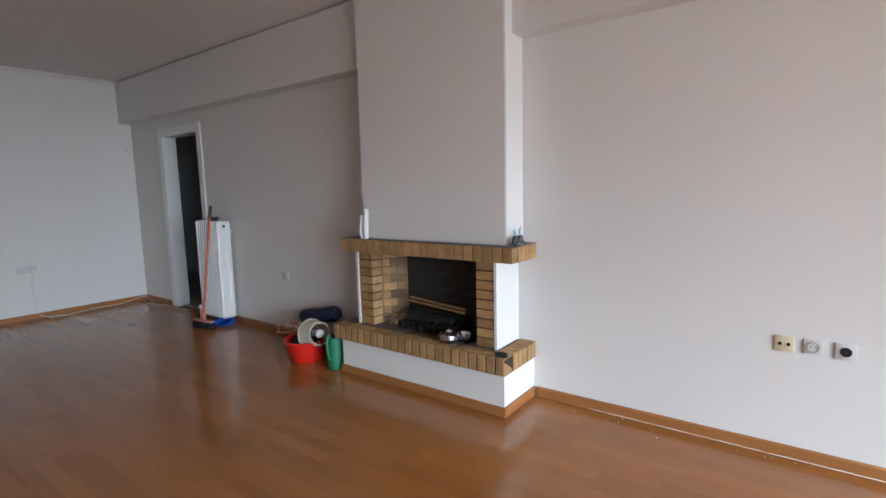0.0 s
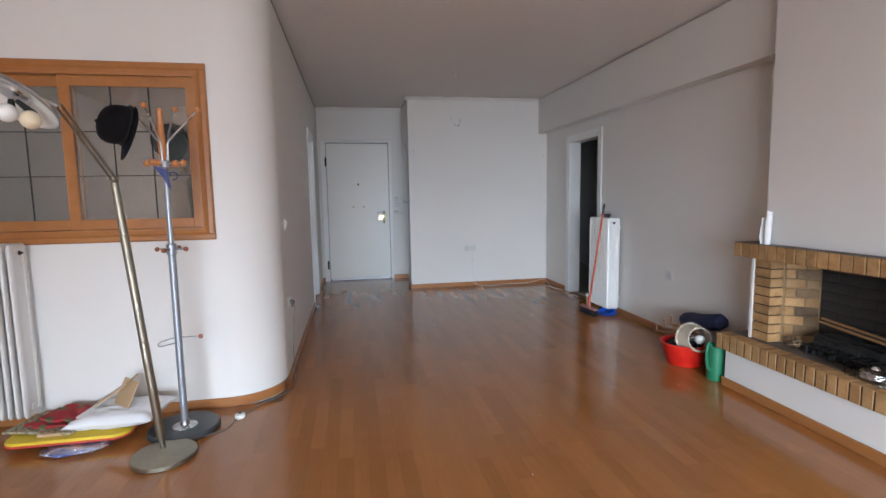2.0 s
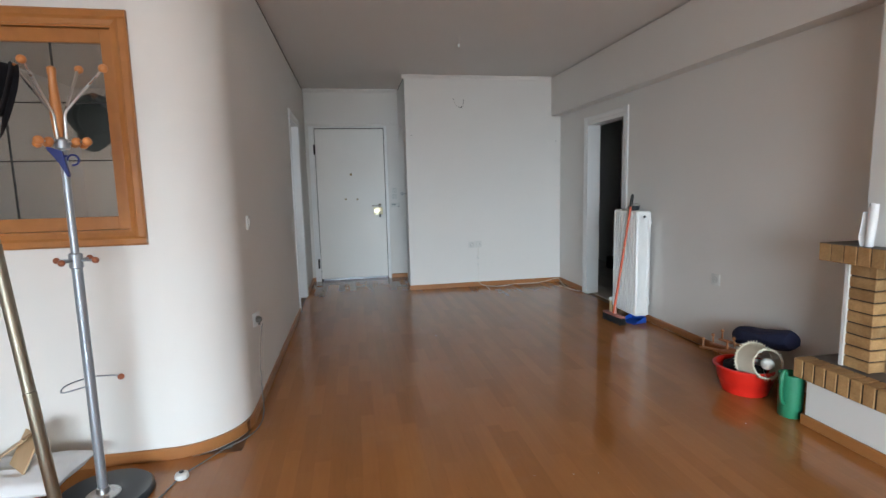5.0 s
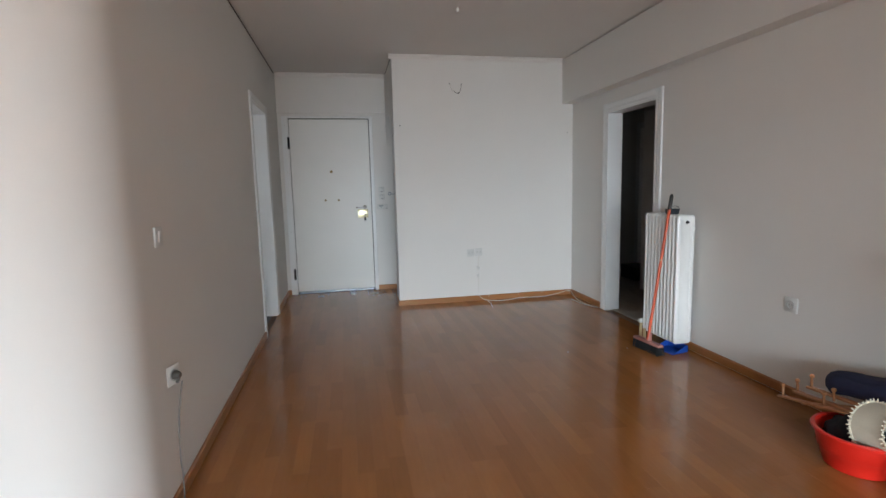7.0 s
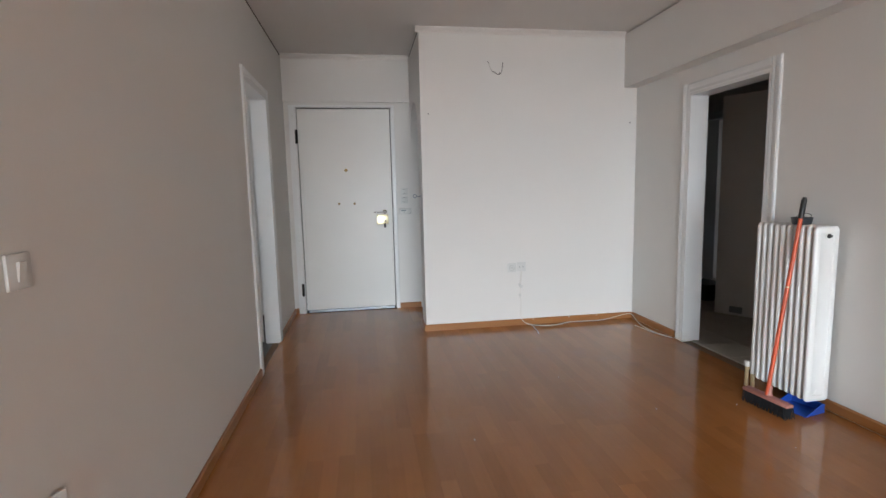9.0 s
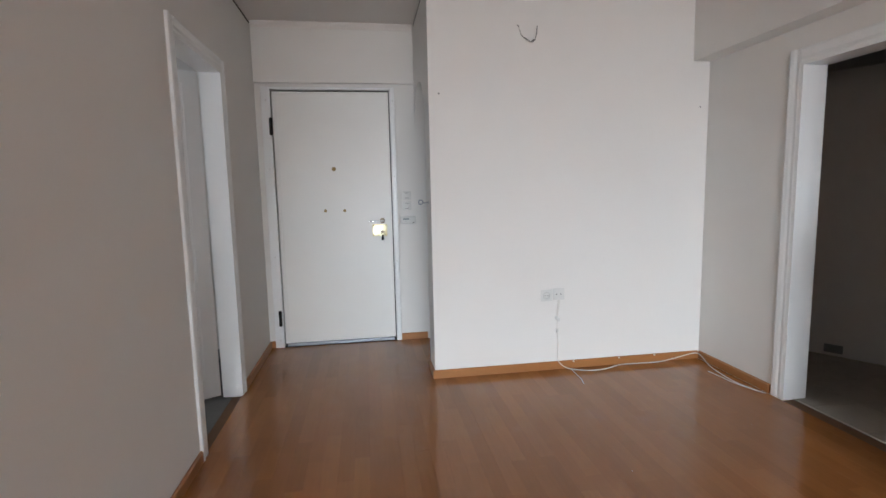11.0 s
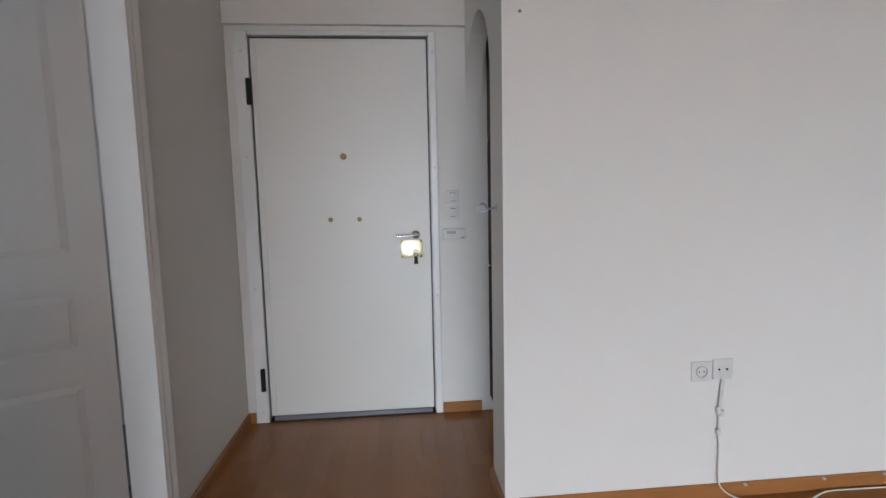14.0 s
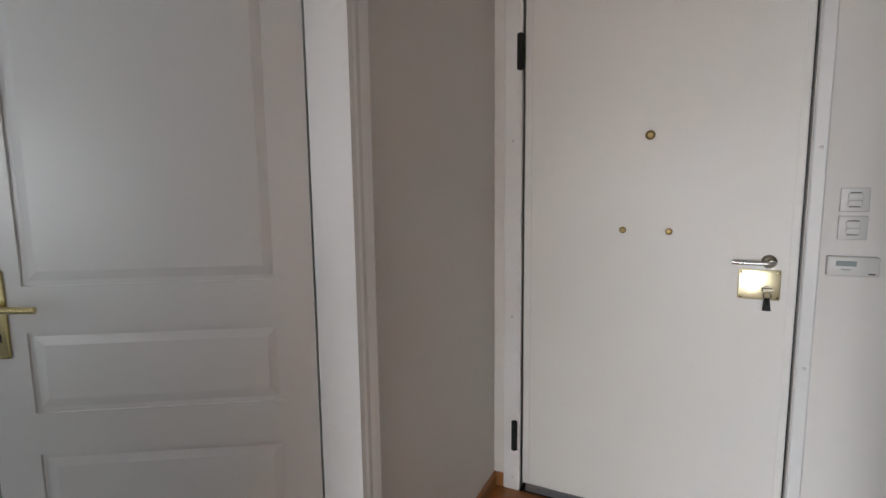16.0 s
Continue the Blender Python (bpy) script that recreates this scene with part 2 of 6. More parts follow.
def lathe(bm, prof, m=None, seg=32, caps=True):
    """Turn a profile of (radius, height) round the z axis of the pose m."""
    m = m or Matrix()
    rings = []
    for r, z in prof:
        rings.append([bm.verts.new(m @ Vector((r * math.cos(2 * math.pi * k / seg), r * math.sin(2 * math.pi * k / seg), z))) for k in range(seg)])
    for r0, r1 in zip(rings, rings[1:]):
        for k in range(seg):
            bm.faces.new((r0[k], r0[(k + 1) % seg], r1[(k + 1) % seg], r1[k]))
    if caps:
        bm.faces.new(rings[0][::-1])
        bm.faces.new(rings[-1])


def ball(bm, c, r, m=None, u=14, v=9):
    bmesh.ops.create_uvsphere(bm, u_segments=u, v_segments=v, radius=r, matrix=Matrix.Translation(c) @ (m or Matrix()))


def prism(bm, pts, axis, a, b):
    """Extrude a closed outline along an axis from a to b."""
    put = {"x": lambda p, h: (h, p[0], p[1]), "y": lambda p, h: (p[0], h, p[1]), "z": lambda p, h: (p[0], p[1], h)}[axis]
    lo, hi = [bm.verts.new(put(p, a)) for p in pts], [bm.verts.new(put(p, b)) for p in pts]
    n = len(pts)
    bm.faces.new(lo[::-1])
    bm.faces.new(hi)
    for i in range(n):
        bm.faces.new((lo[i], lo[(i + 1) % n], hi[(i + 1) % n], hi[i]))


def curve_pts(ctrl, n=8):
    """Points of a smooth curve through control points."""
    c = [Vector(p) for p in ctrl]
    c = [c[0] * 2 - c[1]] + c + [c[-1] * 2 - c[-2]]
    out = []
    for i in range(1, len(c) - 2):
        for k in range(n):
            t = k / n
            p0, p1, p2, p3 = c[i - 1:i + 3]
            out.append(0.5 * (2 * p1 + (p2 - p0) * t + (2 * p0 - 5 * p1 + 4 * p2 - p3) * t * t + (3 * p1 - p0 - 3 * p2 + p3) * t ** 3))
    out.append(c[-2])
    return out


def mesh_of(name, bm, material, smooth=False, normals=True):
    if normals:
        bmesh.ops.recalc_face_normals(bm, faces=bm.faces)
    me = bpy.data.meshes.new(name)
    bm.to_mesh(me)
    bm.free()
    me.materials.append(material)
    if smooth:
        me.set_sharp_from_angle(angle=radians(38))
        me.polygons.foreach_set("use_smooth", [True] * len(me.polygons))
        me.set_sharp_from_angle(angle=radians(38))
    return me


def thing(name, at, label, category, group="", kind=""):
    ob = new(name)
    ob.empty_display_size = 0.05
    ob.location = at
    ORG[ob] = Vector(at)
    return tagged(ob, label, category, group, kind)


def part(name, bm, material, parent, label="", smooth=True):
    """Link a bmesh, built in world metres, as one mesh under a thing or a part."""
    bm.transform(Matrix.Translation(-ORG[parent]))
    ob = new(name, mesh_of(name, bm, material, smooth))
    ob.parent = parent
    ORG[ob] = ORG[parent]
    return tagged(ob, label)


def single(name, bm, material, at, label, category, kind="", smooth=True, group=""):
    """Link a bmesh as a thing of one mesh with its origin at its base."""
    bm.transform(Matrix.Translation(-Vector(at)))
    ob = new(name, mesh_of(name, bm, material, smooth))
    ob.location = at
    ORG[ob] = Vector(at)
    return tagged(ob, label, category, group, kind)


def setting(name, bm, material, label, category, smooth=False):
    return single(name, bm, material, (0, 0, 0), label, category, "structure", smooth)


# ---- structure ----
CEILZ, YR, YL, XE, XJ, XH = 2.56, 2.725, -0.462, -7.2, -6.27, -2.726
GAP, GAPN = 0.024, 0.013  # heights of the shadow gaps under the ceiling: kitchen side, beam

bm = bmesh.new()
box(bm, -7.35, 5.1, YL - 0.06, 2.80, -0.20, -0.012)
box(bm, XH - 0.06, 5.1, -3.3, YL - 0.06, -0.20, -0.012)
FLOOR = setting("floor", bm, SUBF, "orange-brown varnished oak strip parquet floor, glossy and worn", "floor")

bm = bmesh.new()
box(bm, -8.4, 5.3, -3.4, 5.0, CEILZ, CEILZ + 0.2)
setting("ceiling", bm, CEIL, "plain white painted ceiling", "ceiling")

# fireplace side wall with the corridor doorway
bm = bmesh.new()
box(bm, -7.4, -5.53, YR, 2.86, -0.2, CEILZ)
box(bm, -4.77, 5.1, YR, 2.86, -0.2, CEILZ)
box(bm, -5.53, -4.77, YR, 2.86, 1.905, CEILZ)
setting("wall_north", bm, PAINT, "white painted wall with a doorway to the corridor", "wall")
bm = bmesh.new()
box(bm, XJ, 4.95, 2.598, YR - 0.002, 2.092, CEILZ - GAPN)
box(bm, XJ, 4.95, 2.635, YR - 0.002, CEILZ - GAPN, CEILZ)
setting("beam", bm, PAINT, "white painted ceiling beam along the wall", "beam")

# entrance wall with its door opening
bm = bmesh.new()
box(bm, -7.4, XE, -0.6, -0.345, -0.2, CEILZ)
box(bm, -7.4, XE, 0.575, 2.72, -0.2, CEILZ)
box(bm, -7.4, XE, -0.345, 0.575, 2.065, CEILZ)
box(bm, XE - 0.01, XE + 0.03, YL + 0.002, 0.773, 2.112, CEILZ - 0.001)
setting("wall_west", bm, PAINT, "white painted end wall with a lintel over the entrance door", "wall")

# unseen block added behind the entrance door to stop sky light leaking in
bm = bmesh.new()
box(bm, -7.62, -7.405, -0.9, 1.1, -0.25, CEILZ)
setting("wall_light_block", bm, PAINT, "unseen wall added to block light leaking round the entrance door", "wall")

# block beside the entrance, with the arched opening in its side
bm = bmesh.new()
AX0, AX1, AZ, AR = XE + 0.0015, -6.50, 1.706, 0.349
box(bm, XJ - 0.1, XJ, 0.775, YR - 0.002, -0.05, CEILZ - 0.001)
box(bm, AX1, XJ - 0.1, 0.775, 0.862, -0.05, CEILZ - GAP)
box(bm, XE + 0.04, XJ - 0.1, 0.825, 0.862, CEILZ - GAP, CEILZ - 0.001)
arch = [(AX0, CEILZ - GAP), (AX0, AZ)] + [((AX0 + AX1) / 2 - AR * math.cos(math.pi * k / 20), AZ + AR * math.sin(math.pi * k / 20)) for k in range(1, 20)] + [(AX1, AZ), (AX1, CEILZ - GAP)]
for i in range(1, len(arch) - 2):
    (xa, za), (xb, zb) = arch[i], arch[i + 1]
    prism(bm, [(xa, za), (xb, zb), (xb, CEILZ - GAP), (xa, CEILZ - GAP)], "y", 0.775, 0.862)
setting("wall_block", bm, PAINT, "white painted projecting wall with an arched opening in its side", "wall")

# kitchen wall: straight run, rounded corner, serving hatch
HY0, HY1, HZ0, HZ1 = -2.25, -0.835, 1.08, 1.975
bm = bmesh.new()
RC = 0.32
cx, cy = XH - RC, YL - RC
TH = 0.106
box(bm, -7.35, -6.25, YL - TH, YL, -0.2, CEILZ - GAP)
box(bm, -5.515, cx, YL - TH, YL, -0.2, CEILZ - GAP)
box(bm, -6.25, -5.515, YL - TH, YL, 1.985, CEILZ - GAP)
box(bm, -7.35, cx, YL - TH, YL - 0.055, CEILZ - GAP, CEILZ)
outer = [(cx + RC * math.sin(a), cy + RC * math.cos(a)) for a in [math.pi / 2 * k / 24 for k in range(25)]]
inner = [(cx + (RC - TH) * math.sin(a), cy + (RC - TH) * math.cos(a)) for a in [math.pi / 2 * k / 24 for k in range(25)]]
core = [(cx + (RC - 0.055) * math.sin(a), cy + (RC - 0.055) * math.cos(a)) for a in [math.pi / 2 * k / 24 for k in range(25)]]
prism(bm, outer + inner[::-1], "z", -0.2, CEILZ - GAP)
prism(bm, core + inner[::-1], "z", CEILZ - GAP, CEILZ)
box(bm, XH - TH, XH, -3.3, cy, -0.2, HZ0)
box(bm, XH - TH, XH, -3.3, cy, HZ1, CEILZ)
box(bm, XH - TH, XH, HY1, cy, HZ0, HZ1)
box(bm, XH - TH, XH, -3.3, HY0, HZ0, HZ1)
setting("wall_kitchen", bm, PAINT, "white painted wall with a rounded corner, doorway and hatch", "wall", smooth=True)

# outer walls of the living room and the kitchen
bm = bmesh.new()
box(bm, -7.35, -4.46, -3.3, -3.18, -0.2, CEILZ)
box(bm, -3.16, 5.1, -3.3, -3.18, -0.2, CEILZ)
box(bm, -4.46, -3.16, -3.3, -3.18, -0.2, 0.95)
box(bm, -4.46, -3.16, -3.3, -3.18, 2.1, CEILZ)
setting("wall_south", bm, PAINT, "white painted outer wall", "wall")
bm = bmesh.new()
box(bm, -7.4, -7.28, -3.3, -0.6, -0.2, CEILZ)
setting("wall_kitchen_end", bm, PAINT, "white painted kitchen end wall", "wall")
bm = bmesh.new()
box(bm, 4.95, 5.1, 2.1, 2.86, -0.2, CEILZ)
box(bm, 4.95, 5.1, -3.3, -2.4, -0.2, CEILZ)
box(bm, 4.95, 5.1, -2.4, 2.1, 2.2, CEILZ)
setting("wall_east", bm, PAINT, "white painted outer wall with balcony glazing", "wall")

# corridor behind the doorway and closet behind the arch
bm = bmesh.new()
box(bm, -8.2, -8.08, 2.86, 4.6, -0.2, CEILZ)
box(bm, -3.6, -3.48, 2.86, 4.6, -0.2, CEILZ)
box(bm, -8.2, -7.15, 4.1, 4.22, -0.2, CEILZ)
box(bm, -6.4, -3.48, 4.1, 4.22, -0.2, CEILZ)
box(bm, -7.15, -6.4, 4.1, 4.22, 1.95, CEILZ)
box(bm, -8.2, -3.48, 4.8, 4.92, -0.2, CEILZ)
box(bm, -8.2, -7.4, 2.86, 2.98, -0.2, CEILZ)
setting("wall_corridor", bm, PAINT, "white painted walls of an unlit corridor", "wall")


def tiles(name, x0, x1, y0, y1, s, label, tile_mat):
    """Square floor tiles on a screed, each one a piece."""
    b = bmesh.new()
    box(b, x0, x1, y0, y1, -0.2, -0.010)
    ob = setting(name, b, GROUT, label, "floor")
    t = bmesh.new()
    box(t, 0.002, s - 0.002, 0.002, s - 0.002, -0.012, -0.003, 0.001)
    me = mesh_of("tile", t, tile_mat)
    nx, ny = int((x1 - x0) / s), int((y1 - y0) / s)
    for i in range(nx):
        for j in range(ny):
            o = new("tile", me)
            o.parent = ob
            o.location = (x0 + i * s, y0 + j * s, 0)
    return ob


def glazing(name, x, y0, y1, z0, z1, leaves, label):
    """Balcony glazing in a wall that faces along x: frame, leaf frames and panes."""
    th = thing(name, (x, (y0 + y1) / 2, z0), label, "window", kind="structure")
    b = bmesh.new()
    for q in ((y0, y0 + 0.05, z0, z1), (y1 - 0.05, y1, z0, z1), (y0 + 0.05, y1 - 0.05, z0, z0 + 0.05), (y0 + 0.05, y1 - 0.05, z1 - 0.05, z1)):
        box(b, x - 0.04, x + 0.04, *q)
    part("window_frame", b, LACQ, th, smooth=False)
    w = (y1 - y0 - 0.1) / leaves
    for i in range(leaves):
        a = y0 + 0.05 + i * w
        b = bmesh.new()
        for q in ((a, a + 0.06, z0 + 0.05, z1 - 0.05), (a + w - 0.06, a + w, z0 + 0.05, z1 - 0.05), (a + 0.06, a + w - 0.06, z0 + 0.05, z0 + 0.13), (a + 0.06, a + w - 0.06, z1 - 0.11, z1 - 0.05)):
            box(b, x - 0.025, x + 0.025, *q)
        s = part("sash", b, LACQ, th, smooth=False)
        b = bmesh.new()
        box(b, x - 0.004, x + 0.004, a + 0.06, a + w - 0.06, z0 + 0.13, z1 - 0.11)
        p = part("pane", b, PANE, s, smooth=False)
        p.visible_shadow = False
    return th


glazing("window_2", 5.07, -2.4, 2.1, 0.0, 2.2, 4, "white framed sliding balcony glazing")

# ground outside
bm = bmesh.new()
box(bm, -400, 400, -400, 400, -9.4, -9.2)
setting("ground", bm, CONC, "street level ground far below the balcony", "ground")
bm = bmesh.new()
box(bm, 5.1, 6.6, -3.3, 2.86, -0.2, -0.02)
setting("balcony", bm, CONC, "pale concrete balcony floor outside", "balcony")


def skirting(name, runs, h=0.056, d=0.014):
    """Wooden skirting: each run is (x0, y0, x1, y1) with the room on its left hand."""
    b = bmesh.new()
    for x0, y0, x1, y1 in runs:
        v = Vector((x1 - x0, y1 - y0, 0))
        L = v.length
        v.normalize()
        nrm = Vector((-v.y, v.x, 0))
        m = Matrix((( v.x, nrm.x, 0, x0), (v.y, nrm.y, 0, y0), (0, 0, 1, 0), (0, 0, 0, 1)))
        t = bmesh.new()
        prism(t, [(0.001, 0.0005), (d, 0.0005), (d, h - 0.008), (d - 0.006, h), (0.001, h)], "x", 0, L)
        t.transform(m)
        join(b, t)
    return setting(name, b, SKIRT, "narrow orange-brown wooden skirting board", "skirting")


skirting("baseboard", [
    (4.95, YR, -1.048, YR), (-2.385, YR, -4.665, YR), (-5.615, YR, XJ + 0.014, YR),
    (XJ, YR - 0.014, XJ, 0.775 - 0.014), (XJ, 0.775, AX1, 0.775),
    (XE, 0.84, XE, 0.618), (XE, -0.418, XE, YL + 0.014), (XE, YL, -6.318, YL), (-5.452, YL, cx, YL),
    (XH, cy, XH, -3.18),
])
bm = bmesh.new()
for (xa, ya), (xb, yb) in zip(outer, outer[1:]):
    u = Vector((xa - cx, ya - cy)).normalized()
    w = Vector((xb - cx, yb - cy)).normalized()
    q = [Vector((xa, ya)), Vector((xb, yb)), Vector((xb, yb)) + w * 0.014, Vector((xa, ya)) + u * 0.014]
    prism(bm, [tuple(p) for p in q], "z", 0.0005, 0.056)
bmesh.ops.remove_doubles(bm, verts=bm.verts, dist=0.0005)
setting("baseboard_curved", bm, SKIRT, "curved orange-brown skirting round the corner", "skirting", smooth=True)


def cornice(name, runs):
    b = bmesh.new()
    prof = [(0.0, -0.045), (0.008, -0.045), (0.012, -0.032), (0.026, -0.018), (0.034, -0.012), (0.034, -0.001), (0.0, -0.001)]
    for x0, y0, x1, y1 in runs:
        v = Vector((x1 - x0, y1 - y0, 0))
        L = v.length
        v.normalize()
        nrm = Vector((-v.y, v.x, 0))
        m = Matrix(((v.x, nrm.x, 0, x0), (v.y, nrm.y, 0, y0), (0, 0, 1, CEILZ), (0, 0, 0, 1)))
        t = bmesh.new()
        prism(t, prof, "x", 0, L)
        t.transform(m)
        join(b, t)
    return setting(name, b, CEIL, "thin white plaster cornice", "cornice")


cornice("trim", [(XJ, 2.589, XJ, 0.775 - 0.03), (XE + 0.03, 0.766, XE + 0.03, YL + 0.009), (XH, cy, XH, -3.18)])

# dark strips that paint in the shade of the gap under the ceiling
GAPSHADE = mat("painted_gap_shade", (0.13, 0.11, 0.095), 0.9, vary=0.12, scale=5)
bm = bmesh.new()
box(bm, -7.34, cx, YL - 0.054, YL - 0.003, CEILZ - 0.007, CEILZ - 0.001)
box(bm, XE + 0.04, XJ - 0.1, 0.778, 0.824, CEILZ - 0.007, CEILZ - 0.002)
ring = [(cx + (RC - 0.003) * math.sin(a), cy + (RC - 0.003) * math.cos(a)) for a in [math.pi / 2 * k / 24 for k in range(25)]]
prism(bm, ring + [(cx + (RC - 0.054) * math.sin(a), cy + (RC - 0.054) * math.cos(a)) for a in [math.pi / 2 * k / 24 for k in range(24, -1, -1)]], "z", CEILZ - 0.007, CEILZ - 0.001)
setting("trim_gap_shade", bm, GAPSHADE, "dark strip painted as the shade in the gap under the ceiling", "joint")


def casing(name, axis, face, out, a, b, h, w, d0, label):
    """A door lining with moulded casing round an opening from a to b along x, in a wall whose room face is at y=face; out is +1 or -1 towards the room; d0 is the wall's depth."""
    th = thing(name, ((a + b) / 2, face, 0), label, "door frame", kind="structure")
    prof = [(0.0, 0.0), (0.0, 0.008), (0.012, 0.012), (0.030, 0.009), (0.044, 0.014), (w - 0.010, 0.017), (w, 0.013), (w, 0.0)]
    for nm, s, x in (("jamb_casing", -1, a), ("jamb_casing", 1, b)):
        t = bmesh.new()
        prism(t, [(x + s * (u - 0.004), face + out * (v + 0.0005)) for u, v in prof], "z", 0.0, h + w - 0.004)
        part(nm, t, LACQ, th, smooth=False)
    t = bmesh.new()
    prism(t, [(face + out * (v + 0.0003), h + u - 0.004) for u, v in prof], "x", a + 0.004, b - 0.004)
    part("head_casing", t, LACQ, th, smooth=False)
    for x0, x1 in ((a, a + 0.018), (b - 0.018, b)):
        t = bmesh.new()
        y0, y1 = sorted((face + out * 0.010, face - out * (d0 + 0.004)))
        box(t, x0 + 0.0006, x1 - 0.0006, y0, y1, 0.0, h - 0.0006)
        part("jamb", t, LACQ, th, smooth=False)
    t = bmesh.new()
    box(t, a + 0.018, b - 0.018, y0, y1, h - 0.018, h - 0.0006)
    part("head_jamb", t, LACQ, th, smooth=False)
    return th


casing("door_frame_corridor", "x", YR, -1, -5.53, -4.77, 1.905, 0.075, 0.135, "white lacquered door lining of the corridor doorway")
casing("door_frame_kitchen", "x", YL, 1, -6.25, -5.515, 1.985, 0.066, 0.106, "white lacquered door lining of the kitchen doorway")

# ---- entrance door ----
CAPB = mat("dull_brass_cap", (0.30, 0.22, 0.09), 0.45, 0.8, vary=0.05)
DX = XE - 0.006
ed = thing("door_1", (DX, 0.115, 0), "closed white armoured entrance door with brass plate and keys", "door", kind="structure")
bm = bmesh.new()
box(bm, DX - 0.05, DX, -0.340, 0.567, 0.028, 2.052, 0.003)
part("leaf", bm, DOORP, ed, smooth=False)
bm = bmesh.new()
for q in ((-0.322, -0.310, 0.04, 2.04), (0.543, 0.555, 0.04, 2.04), (-0.310, 0.543, 2.028, 2.04)):
    box(bm, DX, DX + 0.004, *q)
part("edge_strip", bm, DOORP, ed, smooth=False)
bm = bmesh.new()
for q in ((-0.416, -0.345, 0, 2.085), (0.577, 0.616, 0, 2.085), (-0.345, 0.577, 2.062, 2.085)):
    box(bm, XE - 0.02, XE + 0.018, *q, 0.004)
part("frame", bm, LACQ, ed, smooth=False)
bm = bmesh.new()
for q in ((-0.3455, -0.340, 0, 2.062), (0.5705, 0.577, 0, 2.062), (-0.340, 0.5705, 2.0555, 2.062)):
    box(bm, XE - 0.1, XE - 0.03, *q)
part("gap_seal", bm, BLACKP, ed, "black rubber seal", smooth=False)
bm = bmesh.new()
box(bm, DX - 0.002, DX + 0.016, -0.322, 0.558, 0.004, 0.03, 0.003)
part("sweep", bm, ALU, ed, "grey metal door sweep", smooth=False)
bm = bmesh.new()
box(bm, XE - 0.2, XE + 0.012, -0.345, 0.577, 0.0005, 0.006)
part("threshold", bm, DARKW, ed, smooth=False)
for z0, z1, y in ((1.712, 1.848, -0.350), (0.182, 0.312, -0.366)):
    bm = bmesh.new()
    lathe(bm, [(0.004, z0), (0.0125, z0 + 0.004), (0.0125, z1 - 0.004), (0.004, z1)], pose(XE + 0.024, y, 0), 16)
    part("hinge", bm, DARKHOLE, ed, "black hinge sleeve")
for y, z, r in ((0.113, 1.447, 0.0165), (0.031, 1.112, 0.012), (0.185, 1.110, 0.012)):
    bm = bmesh.new()
    lathe(bm, [(r, 0), (r, 0.004), (r * 0.75, 0.008), (r * 0.6, 0.0085), (r * 0.5, 0.005)], pose(DX, y, z, 0, 90, 0), 20)
    part("peephole" if r > 0.015 else "bolt_cap", bm, CAPB, ed, "brass cap")
bm = bmesh.new()
box(bm, DX + 0.0005, DX + 0.008, 0.402, 0.523, 0.892, 0.992, 0.004, 2)
pl = part("lock_plate", bm, BRASSP, ed, "pale polished brass lock plate")
for y, z in ((0.411, 0.983), (0.514, 0.983), (0.411, 0.901), (0.514, 0.901)):
    bm = bmesh.new()
    lathe(bm, [(0.004, 0), (0.004, 0.001), (0.002, 0.002)], pose(DX + 0.008, y, z, 0, 90, 0), 10)
    part("screw", bm, BRASS, pl)
bm = bmesh.new()
lathe(bm, [(0.022, 0), (0.022, 0.005), (0.017, 0.009), (0.009, 0.011), (0.009, 0.045)], pose(DX, 0.487, 1.02, 0, 90, 0), 24)
part("rosette", bm, ABRASS, ed, "dull brass handle rosette")
bm = bmesh.new()
tube(bm, curve_pts([(DX + 0.045, 0.500, 1.020), (DX + 0.048, 0.47, 1.018), (DX + 0.046, 0.43, 1.017), (DX + 0.044, 0.378, 1.018)], 5), 0.0065, 12)
part("lever", bm, STEEL, ed, "satin steel lever handle")
bm = bmesh.new()
lathe(bm, [(0.011, 0), (0.011, 0.010), (0.004, 0.011)], pose(DX + 0.008, 0.484, 0.93, 0, 90, 0), 16)
tbox(bm, pose(DX + 0.028, 0.484, 0.93), 0.018, 0.03, 0.012, 0.002)
part("key", bm, ABRASS, ed, "key left in the lock")
bm = bmesh.new()
tube(bm, [(DX + 0.032, 0.484 + 0.011 * math.cos(a), 0.912 + 0.011 * math.sin(a)) for a in [2 * math.pi * k / 16 for k in range(16)]], 0.0013, 6, closed=True)
for dy, tl in ((-0.004, -6), (0.004, 8)):
    tbox(bm, pose(DX + 0.03, 0.484 + dy, 0.880, tl), 0.003, 0.012, 0.040, 0.001)
part("key_ring", bm, IRON, ed, "small bunch of spare keys")
for y, z in ((-0.38, 1.45), (-0.38, 0.75), (-0.375, 0.06), (0.598, 1.38), (0.598, 0.68), (0.598, 1.98), (-0.38, 1.98)):
    bm = bmesh.new()
    lathe(bm, [(0.006, 0), (0.005, 0.0015), (0.002, 0.002)], pose(XE + 0.018, y, z, 0, 90, 0), 10)
    part("frame_screw", bm, WPLAS, ed)

# ---- kitchen door leaf, half open into the kitchen ----
KH, KA = (-6.246, -0.574), -58.0
kd = thing("door_2", (KH[0], KH[1], 0), "white panelled kitchen door standing ajar, brass lever handle", "door", kind="structure")
KM = pose(KH[0], KH[1], 0, 0, 0, KA)


def kpart(name, b, m, label="", parent=None, smooth=False):
    b.transform(KM)
    return part(name, b, m, parent or kd, label, smooth)


